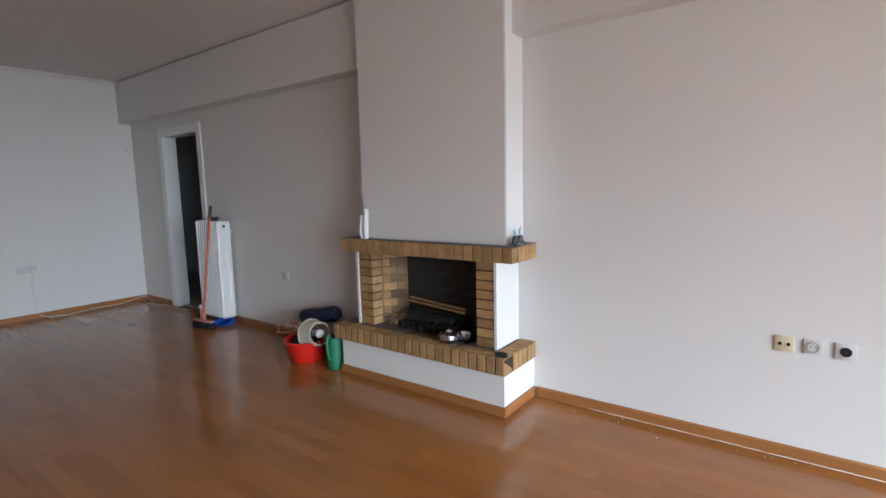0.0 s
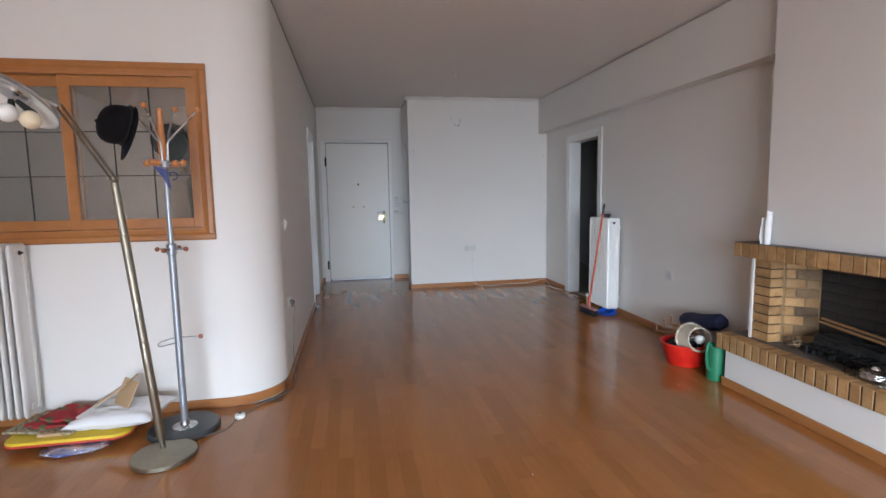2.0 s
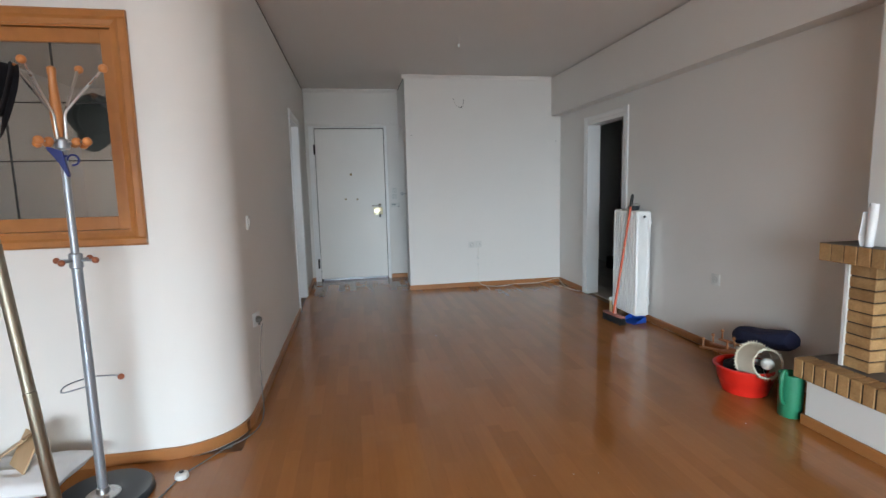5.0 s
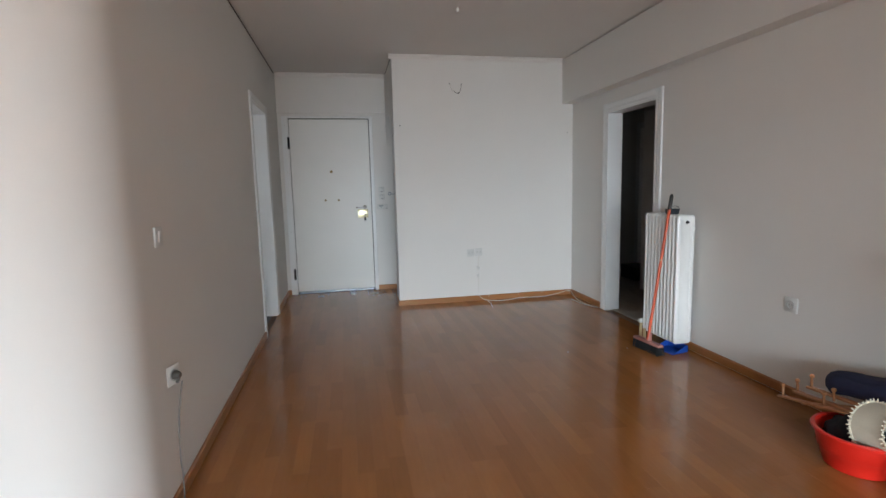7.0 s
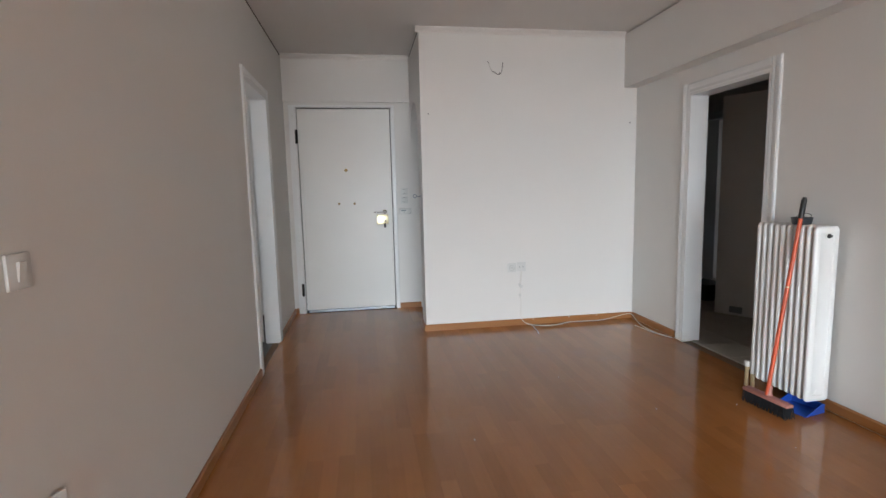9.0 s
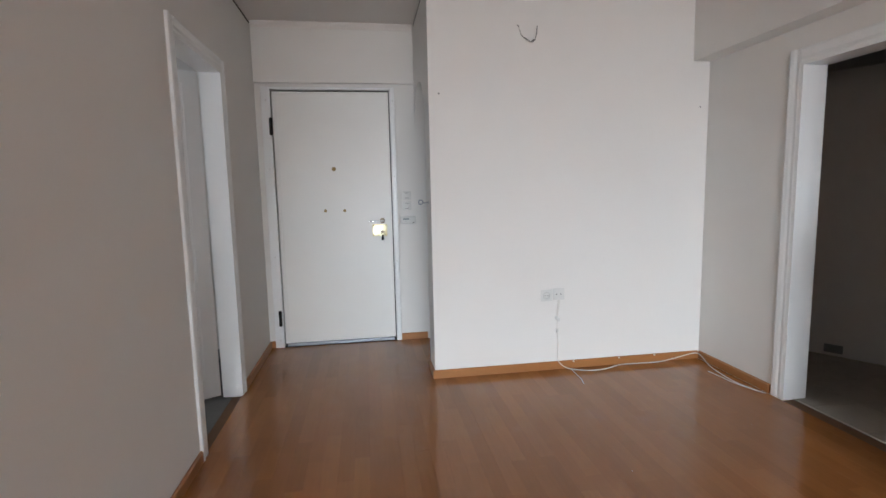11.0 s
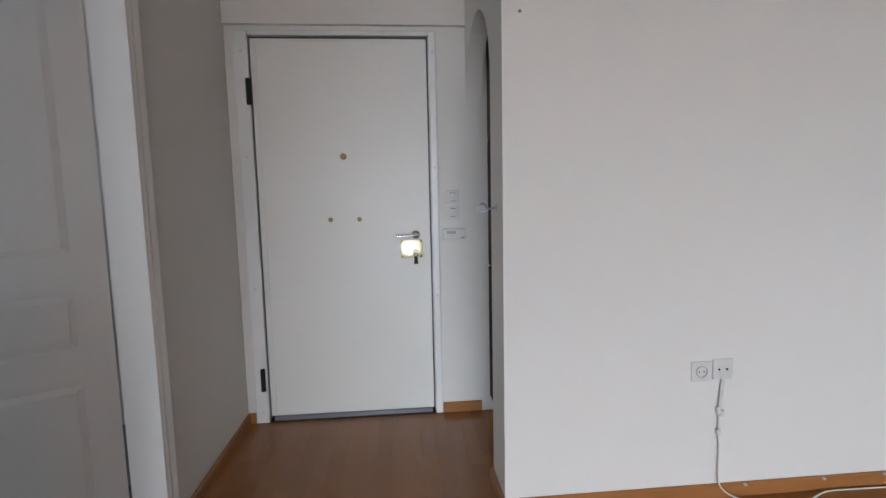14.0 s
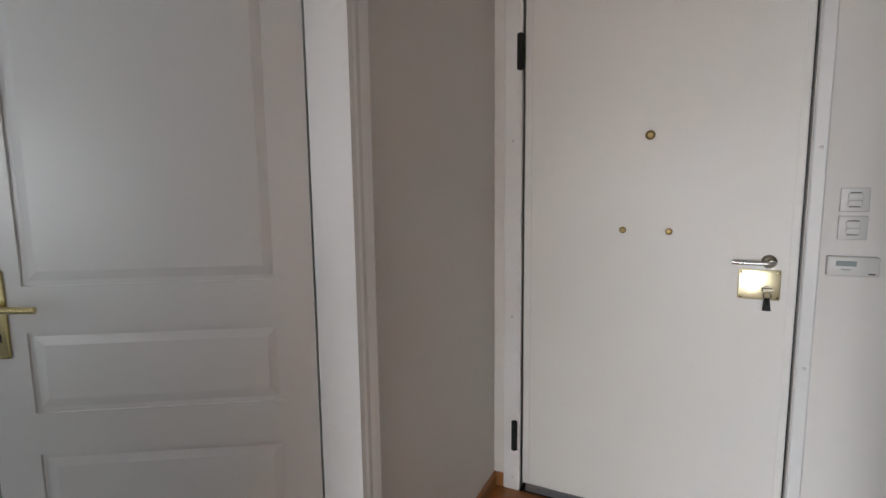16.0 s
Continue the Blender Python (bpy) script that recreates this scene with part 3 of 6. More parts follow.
KW, KT = 0.775, 0.038
PAN = [(0.097, 0.678, 1.055, 1.90), (0.097, 0.678, 0.745, 0.945), (0.097, 0.678, 0.12, 0.64)]
bm = bmesh.new()
box(bm, 0.013, KW, -KT + 0.006, -0.006, 0.012, 1.972)
kpart("core", bm, LACQ)
for x0, x1, z0, z1, nm in ((0.013, 0.097, 0.012, 1.972, "stile"), (0.678, KW, 0.012, 1.972, "stile"), (0.097, 0.678, 1.90, 1.972, "rail"),
                           (0.097, 0.678, 0.945, 1.055, "rail"), (0.097, 0.678, 0.64, 0.745, "rail"), (0.097, 0.678, 0.012, 0.12, "rail")):
    bm = bmesh.new()
    box(bm, x0, x1, -KT, 0, z0, z1)
    kpart(nm, bm, LACQ)
for x0, x1, z0, z1 in PAN:
    bm = bmesh.new()
    i = 0.012
    j = 0.034
    lo = [bm.verts.new((x, -0.0055, z)) for x, z in ((x0 + i, z0 + i), (x1 - i, z0 + i), (x1 - i, z1 - i), (x0 + i, z1 - i))]
    hi = [bm.verts.new((x, -0.0012, z)) for x, z in ((x0 + j, z0 + j), (x1 - j, z0 + j), (x1 - j, z1 - j), (x0 + j, z1 - j))]
    for k in range(4):
        bm.faces.new((lo[k], lo[(k + 1) % 4], hi[(k + 1) % 4], hi[k]))
    bm.faces.new(hi)
    kpart("panel", bm, LACQ)
bm = bmesh.new()
box(bm, KW - 0.062, KW - 0.024, 0.0, 0.006, 0.885, 1.095, 0.005, 2)
hp = kpart("handle_plate", bm, BRASS, "long brass handle plate", smooth=True)
bm = bmesh.new()
tube(bm, curve_pts([(KW - 0.043, 0.004, 1.01), (KW - 0.043, 0.03, 1.01), (KW - 0.046, 0.048, 1.01), (KW - 0.075, 0.052, 1.011), (KW - 0.155, 0.05, 1.008)], 6), 0.008, 12)
bm.transform(KM)
part("lever", bm, BRASS, hp, "brass lever")
bm = bmesh.new()
box(bm, KW - 0.047, KW - 0.039, 0.006, 0.0068, 0.925, 0.945)
bm.transform(KM)
part("keyhole", bm, BLACKP, hp, smooth=False)
for z in (0.28, 1.02, 1.74):
    bm = bmesh.new()
    lathe(bm, [(0.003, z), (0.0065, z + 0.004), (0.0065, z + 0.076), (0.003, z + 0.08)], pose(-0.001, 0.008, 0), 12)
    kpart("hinge", bm, LACQ, smooth=True)

# ---- serving hatch between living room and kitchen ----
hw = thing("window_1", (XH, -1.54, 1.03), "varnished pine serving hatch with two sliding leaded glass sashes", "window", kind="structure")
YO0, YO1, ZO0, ZO1, AW = -2.30, -0.785, 1.028, 2.027, 0.062


def hbar(b, y0, y1, z0, z1, x0, x1):
    box(b, x0, x1, y0, y1, z0, z1, 0.003)


bm = bmesh.new()
pr = [(XH + 0.0008, 0), (XH + 0.016, 0), (XH + 0.022, 0.008), (XH + 0.022, 0.030), (XH + 0.015, 0.042), (XH + 0.010, AW), (XH + 0.0008, AW)]
prism(bm, [(x, ZO0 + u) for x, u in pr], "y", YO0, YO1)
part("architrave", bm, PINE, hw, smooth=False)
bm = bmesh.new()
prism(bm, [(x, ZO1 - u) for x, u in pr], "y", YO0, YO1)
part("architrave", bm, PINE, hw, smooth=False)
for y, s in ((YO0, 1), (YO1, -1)):
    bm = bmesh.new()
    prism(bm, [(x + 0.0006, y + s * u) for x, u in pr], "z", ZO0 + AW * 0.6, ZO1 - AW * 0.6)
    part("architrave", bm, PINE, hw, smooth=False)
bm = bmesh.new()
a0, a1, b0, b1 = HY0 + 0.001, HY1 - 0.001, HZ0 + 0.001, HZ1 - 0.001
for q in ((a0, a0 + 0.02, b0, b1), (a1 - 0.02, a1, b0, b1), (a0 + 0.02, a1 - 0.02, b0, b0 + 0.018), (a0 + 0.02, a1 - 0.02, b1 - 0.018, b1)):
    box(bm, XH - TH - 0.004, XH + 0.006, *q)
part("window_frame", bm, PINE, hw, smooth=False)
for y0, y1, x, nm in ((-1.555, -0.846, XH - 0.028, "sash"), (-2.228, -1.488, XH - 0.062, "sash")):
    bm = bmesh.new()
    z0, z1, w = 1.10, 1.955, 0.058
    for q in ((y0, y0 + w, z0, z1), (y1 - w, y1, z0, z1), (y0 + w, y1 - w, z0, z0 + w), (y0 + w, y1 - w, z1 - w, z1)):
        box(bm, x - 0.014, x + 0.014, *q, 0.002)
    sh = part(nm, bm, PINE, hw, smooth=False)
    bm = bmesh.new()
    box(bm, x - 0.003, x + 0.003, y0 + w, y1 - w, z0 + w, z1 - w)
    pn = part("pane", bm, HPANE, sh, smooth=False)
    pn.visible_shadow = False
    for k in (1, 2):
        bm = bmesh.new()
        yy = y0 + w + (y1 - y0 - 2 * w) * k / 3
        box(bm, x + 0.0035, x + 0.006, yy - 0.0035, yy + 0.0035, z0 + w, z1 - w)
        part("lead_strip", bm, LEAD, sh, smooth=False)
        bm = bmesh.new()
        zz = z0 + w + (z1 - z0 - 2 * w) * k / 3
        box(bm, x + 0.0037, x + 0.0062, y0 + w, y1 - w, zz - 0.0025, zz + 0.0025)
        part("lead_strip", bm, LEAD, sh, smooth=False)

# ---- fireplace ----
fp = thing("fireplace", (-1.7, 2.5, 0), "white plastered fireplace with yellow-brown brick hearth and mantel, sooty firebox", "fireplace")
SL0, SL1, SY, SZ0, SZ1 = -2.422, -1.058, 2.335, 0.238, 0.335
ML0, ML1, MY, MZ0, MZ1 = -2.412, -1.055, 2.432, 0.843, 0.931
bm = bmesh.new()
box(bm, -2.355, -1.072, 2.357, YR - 0.001, 0.0005, SZ0 - 0.001)
part("plinth", bm, PAINT, fp, smooth=False)
bm = bmesh.new()
box(bm, -2.369, -1.058, 2.343, 2.3565, 0.0005, 0.056, 0.003)
part("plinth_skirting", bm, SKIRT, fp, "orange-brown wooden skirting", smooth=False)
bm = bmesh.new()
box(bm, -1.0715, -1.058, 2.3570, YR - 0.015, 0.0005, 0.056, 0.002)
part("plinth_skirting", bm, SKIRT, fp, "orange-brown wooden skirting", smooth=False)
bm = bmesh.new()
box(bm, SL0 + 0.004, SL1 - 0.004, SY + 0.004, YR - 0.001, SZ0, SZ1 - 0.006)
part("hearth_bed", bm, MORTAR, fp, smooth=False)
bm = bmesh.new()
box(bm, SL0 + 0.008, SL1 - 0.105, SY + 0.10, 2.70, SZ1 - 0.006, SZ1 + 0.001)
part("hearth_top", bm, SLATE, fp, "grey hearth top dusted with soot", smooth=False)
bm = bmesh.new()
box(bm, ML0 + 0.004, ML1 - 0.004, MY + 0.004, YR - 0.001, MZ0 + 0.004, MZ1 - 0.004)
part("mantel_bed", bm, MORTAR, fp, smooth=False)
bm = bmesh.new()
box(bm, ML0 + 0.002, ML1 - 0.002, MY + 0.002, YR - 0.0015, MZ1 - 0.004, MZ1 + 0.001)
part("mantel_top", bm, SLATE, fp, "dark dusty mantel top", smooth=False)
for x0, x1 in ((-2.288, -2.269), (-1.190, -1.172)):
    bm = bmesh.new()
    box(bm, x0, x1, 2.455, YR - 0.002, SZ1 - 0.004, MZ0 + 0.003)
    part("cheek", bm, PAINT, fp, smooth=False)
for x0, x1 in ((-2.268, -2.153), (-1.306, -1.191)):
    bm = bmesh.new()
    box(bm, x0, x1, 2.469, YR - 0.002, SZ1 - 0.004, MZ0 + 0.003)
    part("jamb_core", bm, MORTAR, fp, smooth=False)
bm = bmesh.new()
box(bm, -2.150, -1.307, 2.705, YR - 0.001, SZ1 - 0.004, MZ0 + 0.003)
part("firebox_back", bm, SOOT, fp, "black sooted firebox lining", smooth=False)
bm = bmesh.new()
prism(bm, [(-2.1525, 2.548), (-2.146, 2.548), (-2.036, 2.7045), (-2.1525, 2.7045)], "z", SZ1 - 0.003, MZ0 + 0.002)
part("cheek_core", bm, BRICKD, fp, smooth=False)
bm = bmesh.new()
box(bm, -2.10, -1.31, 2.585, 2.70, SZ1 + 0.0012, SZ1 + 0.004)
part("firebox_floor", bm, SOOT, fp, "layer of black ash", smooth=False)

BRICKS = {}


def brick_mesh(sx, sy, sz, m):
    key = (round(sx, 3), round(sy, 3), round(sz, 3), m.name)
    if key not in BRICKS:
        b = bmesh.new()
        box(b, -sx / 2, sx / 2, -sy / 2, sy / 2, -sz / 2, sz / 2, 0.003)
        BRICKS[key] = mesh_of("brick", b, m)
    return BRICKS[key]


def brick(x0, x1, y0, y1, z0, z1, m=None, turn=0.0, parent=fp):
    o = new("brick", brick_mesh(x1 - x0, y1 - y0, z1 - z0, m or BRICK))
    o.parent = parent
    c = Vector(((x0 + x1) / 2, (y0 + y1) / 2, (z0 + z1) / 2)) - ORG[parent]
    o.matrix_local = Matrix.Translation(c) @ pose(0, 0, 0, random.uniform(-0.4, 0.4), random.uniform(-0.4, 0.4), turn + random.uniform(-0.4, 0.4))
    return o


n = 23
w = (SL1 - SL0) / n
for k in range(n):
    brick(SL0 + k * w + 0.004, SL0 + (k + 1) * w - 0.004, SY, SY + 0.10, SZ0 + 0.001, SZ1 + 0.002)
n = 5
w = (YR - 0.002 - SY - 0.103) / n
for k in range(n):
    y = SY + 0.103 + k * w
    brick(SL1 - 0.10, SL1, y + 0.003, y + w - 0.003, SZ0 + 0.001, SZ1 + 0.002)
n = 21
w = (ML1 - ML0) / n
for k in range(n):
    brick(ML0 + k * w + 0.0025, ML0 + (k + 1) * w - 0.0025, MY - 0.002, MY + 0.06, MZ0, MZ1 - 0.001)
n = 5
w = (YR - 0.004 - MY - 0.062) / n
for k in range(n):
    y = MY + 0.062 + k * w
    brick(ML1 - 0.05, ML1 + 0.001, y + 0.0025, y + w - 0.0025, MZ0, MZ1 - 0.001)
for k in range(n):
    y = MY + 0.062 + k * w
    brick(ML0 - 0.001, ML0 + 0.05, y + 0.0025, y + w - 0.0025, MZ0, MZ1 - 0.001)
n = 9
w = (MZ0 - SZ1) / n
for k in range(n):
    z0, z1 = SZ1 + k * w + 0.0035, SZ1 + (k + 1) * w - 0.0035
    brick(-2.2685, -2.145, 2.461, 2.555, z0, z1)
    brick(-1.312, -1.1905, 2.461, 2.555, z0, z1)
    # splayed inner cheek in running bond
    cut = 0.065 if k % 2 else 0.115
    d = Vector((0.110, 0.1565)).normalized()
    for s0, s1, mm in ((0.010, cut, BRICK), (cut, 0.186, BRICKD if k % 4 else BRICK)):
        c = Vector((-2.146, 2.548)) + d * (s0 + s1) / 2
        o = new("brick", brick_mesh(round(s1 - s0, 3) - 0.007, 0.012, z1 - z0, mm))
        o.parent = fp
        o.matrix_local = Matrix.Translation(Vector((c.x, c.y, (z0 + z1) / 2)) - ORG[fp]) @ pose(0, 0, 0, 0, 0, math.degrees(math.atan2(d.y, d.x)))
n = 9
for k in range(n):
    z0, z1 = SZ1 + k * w + 0.004, SZ1 + (k + 1) * w - 0.004
    for i in range(4):
        xa = -2.03 + i * 0.21 - (0.1 if k % 2 else 0)
        xb = min(xa + 0.203, -1.325)
        xa = max(xa, -2.028)
        if xb - xa > 0.03:
            brick(xa, xb, 2.699, 2.708, z0, z1, SOOT)

bm = bmesh.new()
box(bm, -2.262, -1.138, 2.515, YR - 0.0015, MZ1 + 0.0015, CEILZ - 0.001)
bmesh.ops.bevel(bm, geom=[e for e in bm.edges if abs(e.verts[0].co.z - e.verts[1].co.z) > 1], offset=0.006, segments=2, affect="EDGES")
setting("chimney_breast", bm, PAINT, "white plastered chimney breast above the mantel", "chimney breast", smooth=True)


# ---- sockets, switches and other wall fittings ----
def fitting(name, at, face, label, category, size=0.082, mat_=None, style="socket", tilt=0.0):
    """A flush plate on a wall; face is the yaw of its outward side (0: towards +x)."""
    mat_ = mat_ or WPLAS
    th = thing(name, at, label, category)
    m = Matrix.Translation(at) @ pose(0, 0, 0, 0, 0, face) @ pose(0, 0, 0, tilt)
    h = size / 2

    def put(nm, b, mm, parent=th, lab=""):
        b.transform(m)
        return part(nm, b, mm, parent, lab)
    b = bmesh.new()
    box(b, 0.0004, 0.009, -h, h, -h, h, 0.003, 2)
    put("plate", b, mat_)
    if style == "socket":
        b = bmesh.new()
        lathe(b, [(0.0235, 0.009), (0.0235, 0.0125), (0.0205, 0.0125), (0.0200, 0.0045), (0.001, 0.0045)], pose(0, 0, 0, 0, 90, 0), 28, caps=False)
        w_ = put("well", b, WELLSHADE, lab="socket well greyed for the shade in its recess")
        for dy in (-0.0095, 0.0095):
            b = bmesh.new()
            lathe(b, [(0.0028, 0.0046), (0.0028, 0.0095)], pose(0, dy, 0, 0, 90, 0), 10)
            put("pin_hole", b, DARKHOLE, w_)
    if style == "black":
        b = bmesh.new()
        lathe(b, [(0.0205, 0.009), (0.020, 0.0125), (0.016, 0.013), (0.015, 0.0095), (0.001, 0.0095)], pose(0, 0, 0, 0, 90, 0), 28, caps=False)
        put("well", b, BLACKP, lab="black socket insert")
    if style == "aerial":
        r_ = 0.008 if mat_ is CREAMP else 0.004
        for dy in (-0.017, 0.015):
            b = bmesh.new()
            lathe(b, [(r_, 0.009), (r_, 0.0115), (r_ * 0.6, 0.0118), (r_ * 0.55, 0.0095)], pose(0, dy, 0, 0, 90, 0), 16)
            put("aerial_port", b, DARKHOLE)
    if style == "switch":
        b = bmesh.new()
        prism(b, [(0.009, -0.021), (0.012, -0.021), (0.017, 0.021), (0.009, 0.021)], "y", -0.011, 0.011)
        put("rocker", b, mat_)
    if style == "double":
        for dz in (-0.011, 0.011):
            b = bmesh.new()
            box(b, 0.009, 0.0125, -0.018, 0.018, dz - 0.009, dz + 0.009, 0.0015)
            put("button", b, mat_)
            b = bmesh.new()
            box(b, 0.0088, 0.0096, -0.014, 0.014, dz * 1.95 - 0.0012, dz * 1.95 + 0.0012)
            put("slot", b, DARKHOLE)
    return th


fitting("power_socket", (-3.472, YR, 0.530), -90, "white flush power socket on the wall", "socket", 0.086)
fitting("aerial_socket", (0.162, YR, 0.530), -90, "cream television aerial socket on the wall", "socket", 0.072, CREAMP, "aerial")
fitting("power_socket", (0.266, YR, 0.532), -90, "white flush power socket on the wall", "socket", 0.068)
fitting("black_power_socket", (0.378, YR, 0.529), -90, "white plate with a round black socket insert", "socket", 0.072, WPLAS, "black")
fitting("power_socket", (XJ, 1.554, 0.527), 0, "white flush power socket on the wall", "socket", 0.080)
fitting("telephone_socket", (XJ, 1.642, 0.533), 0, "white telephone socket with a hanging cable", "socket", 0.082, WPLAS, "aerial")
fitting("light_switch", (-3.238, YL, 1.080), 90, "white rocker light switch on the wall", "switch", 0.078, WPLAS, "switch")
ps = fitting("power_socket", (-3.238, YL + 0.006, 0.523), 72, "white power socket with a dark plug in it", "socket", 0.080)
fitting("light_switch", (XE, 0.693, 1.221), 0, "white two-button light switch beside the entrance door", "switch", 0.072, WPLAS, "double")
fitting("light_switch", (XE, 0.693, 1.136), 0, "white two-button light switch beside the entrance door", "switch", 0.072, WPLAS, "double")

th = thing("thermostat", (XE, 0.698, 1.019), "small white room thermostat with grey display", "thermostat")
bm = bmesh.new()
box(bm, XE + 0.0005, XE + 0.026, 0.634, 0.762, 0.989, 1.049, 0.004, 2)
part("housing", bm, WPLAS, th)
bm = bmesh.new()
box(bm, XE + 0.026, XE + 0.0268, 0.655, 0.706, 1.020, 1.036)
part("display", bm, GREYLCD, th, "grey display", smooth=False)
bm = bmesh.new()
box(bm, XE + 0.026, XE + 0.0266, 0.735, 0.752, 0.996, 1.000)
part("mark", bm, BLACKP, th, smooth=False)
bm = bmesh.new()
box(bm, XE + 0.026, XE + 0.0264, 0.668, 0.694, 1.008, 1.011)
part("mark", bm, GREYLCD, th, smooth=False)

# curtain hook beside the arch
th = thing("curtain_hook", (-6.385, 0.775, 1.18), "small chrome curtain tie-back hook on the wall", "hook")
bm = bmesh.new()
lathe(bm, [(0.014, 0), (0.014, 0.003), (0.006, 0.006)], pose(-6.385, 0.775, 1.18, 90, 0, 0), 18)
part("rose", bm, STEEL, th)
bm = bmesh.new()
tube(bm, curve_pts([(-6.385, 0.77, 1.18), (-6.387, 0.75, 1.176), (-6.392, 0.735, 1.177)], 4), 0.004, 8)
tube(bm, [(-6.395, 0.721 + 0.014 * math.cos(a), 1.181 + 0.014 * math.sin(a)) for a in [2 * math.pi * k / 20 for k in range(20)]], 0.0045, 8, closed=True)
part("ring", bm, GREYM, th)

# wires where wall lamp and ceiling lamp hung
th = thing("wall_lamp_wires", (XJ, 1.36, 2.29), "bare wires of a removed wall lamp", "wire")
for off, end in ((0.0, 2.285), (0.004, 2.262)):
    bm = bmesh.new()
    tube(bm, curve_pts([(XJ + 0.001, 1.356, 2.294), (XJ + 0.018, 1.362, 2.275), (XJ + 0.02 + off, 1.380, 2.225), (XJ + 0.03, 1.405 + off, 2.203), (XJ + 0.03, 1.438, 2.185 + off), (XJ + 0.028, 1.468, 2.205), (XJ + 0.022, 1.482 + off, end)], 6), 0.003, 6)
    part("wire", bm, CABLE if off else CABLEG, th)
bm = bmesh.new()
tbox(bm, pose(XJ + 0.03, 1.452, 2.192, 40), 0.01, 0.022, 0.012, 0.002)
part("connector", bm, CABLEG, th)
th = thing("ceiling_wire", (-4.72, 1.10, CEILZ - 0.11), "short wires hanging from the ceiling rose", "wire")
bm = bmesh.new()
tube(bm, curve_pts([(-4.72, 1.10, CEILZ), (-4.718, 1.102, CEILZ - 0.04), (-4.722, 1.099, CEILZ - 0.075)], 4), 0.0025, 6)
part("wire", bm, CABLE, th)
bm = bmesh.new()
tbox(bm, pose(-4.722, 1.099, CEILZ - 0.085, 0, 12, 30), 0.012, 0.02, 0.024, 0.002)
part("connector", bm, WPLAS, th)
for x, y, z in ((0.0, 0.84, 1.865), (0.0, 2.66, 1.79)):
    bm = bmesh.new()
    lathe(bm, [(0.004, 0.0), (0.006, 0.002), (0.003, 0.004)], pose(XJ, y, z, 0, 90, 0), 8)
    single("wall_plug", bm, CABLEG, (XJ, y, z), "small grey plug remaining in the plaster", "wall plug")


# ---- radiators ----
def radiator(at, yaw, n, pitch, depth, z0, z1, label, valve_at=-1, web=0.365, pipe_x=0.03, pipe_y=0.0):
    """A column radiator along its own x, its back to +y; sections, feet pipes, valve and air vent."""
    th = thing("radiator", (at[0], at[1], z0), label, "radiator")
    m = pose(at[0], at[1], 0, 0, 0, yaw)
    L = n * pitch
    h = depth / 2

    def put(nm, b, mm, lab=""):
        b.transform(m)
        return part(nm, b, mm, th, lab)
    rad = 0.022
    outl = []
    for cy_, cz_, a0 in ((h - rad, z1 - rad, 0), (-h + rad, z1 - rad, 90), (-h + rad, z0 + rad, 180), (h - rad, z0 + rad, 270)):
        for k in range(5):
            a = radians(a0 + 22.5 * k)
            outl.append((cy_ + rad * math.cos(a), cz_ + rad * math.sin(a)))
    for i in range(n):
        b = bmesh.new()
        x0 = -L / 2 + i * pitch
        c = x0 + pitch / 2
        half_ = pitch * web
        rings = []
        cyy, czz = 0.0, (z0 + z1) / 2
        for dx, sc in ((-half_, 0.012), (-half_ * 0.72, 0.003), (-half_ * 0.3, 0.0), (half_ * 0.3, 0.0), (half_ * 0.72, 0.003), (half_, 0.012)):
            rings.append([b.verts.new((c + dx, y - math.copysign(min(sc, abs(y)), y), z - math.copysign(sc, z - czz))) for y, z in outl])
        for r0, r1 in zip(rings, rings[1:]):
            for k in range(len(outl)):
                b.faces.new((r0[k], r0[(k + 1) % len(outl)], r1[(k + 1) % len(outl)], r1[k]))
        for r, s in ((rings[0], -1), (rings[-1], 1)):
            inn = [b.verts.new((v.co.x, v.co.y * 0.74, czz + (v.co.z - czz) * 0.955)) for v in r]
            dep = [b.verts.new((v.co.x - s * 0.004, v.co.y * 0.90, czz + (v.co.z - czz) * 0.992)) for v in inn]
            for k in range(len(r)):
                b.faces.new((r[k], r[(k + 1) % len(r)], inn[(k + 1) % len(r)], inn[k]))
                b.faces.new((inn[k], inn[(k + 1) % len(r)], dep[(k + 1) % len(r)], dep[k]))
            b.faces.new(dep)
        put("section", b, ENAM)
    for z in (z0 + 0.05, z1 - 0.05):
        b = bmesh.new()
        tube(b, [(-L / 2 + 0.01, 0, z), (L / 2 - 0.01, 0, z)], 0.019, 12)
        put("header_pipe", b, ENAM)
    s = valve_at
    px, py = s * (L / 2 + pipe_x), pipe_y
    b = bmesh.new()
    tube(b, [(s * (L / 2 - 0.012), 0, z0 + 0.05), (px, py, z0 + 0.05)], 0.011, 10)
    tube(b, [(px, py, z0 + 0.065), (px, py, 0.0)], 0.012, 10)
    tube(b, [(px - s * 0.032, py + 0.014, z0 + 0.02), (px - s * 0.032, py + 0.014, 0.0)], 0.012, 10)
    put("pipe", b, SLEEVE, "tan sleeved supply pipes")
    b = bmesh.new()
    lathe(b, [(0.014, 0), (0.018, 0.006), (0.018, 0.03), (0.012, 0.036)], pose(px, py, z0 + 0.06), 14)
    put("valve", b, WPLAS, "white radiator valve")
    b = bmesh.new()
    lathe(b, [(0.012, 0), (0.012, 0.004), (0.006, 0.008), (0.006, 0.016)], pose(-s * (L / 2 - 0.004), 0, z1 - 0.05, 0, -90 * s, 0), 14)
    put("air_vent", b, BLACKP, "dark air vent screw")
    b = bmesh.new()
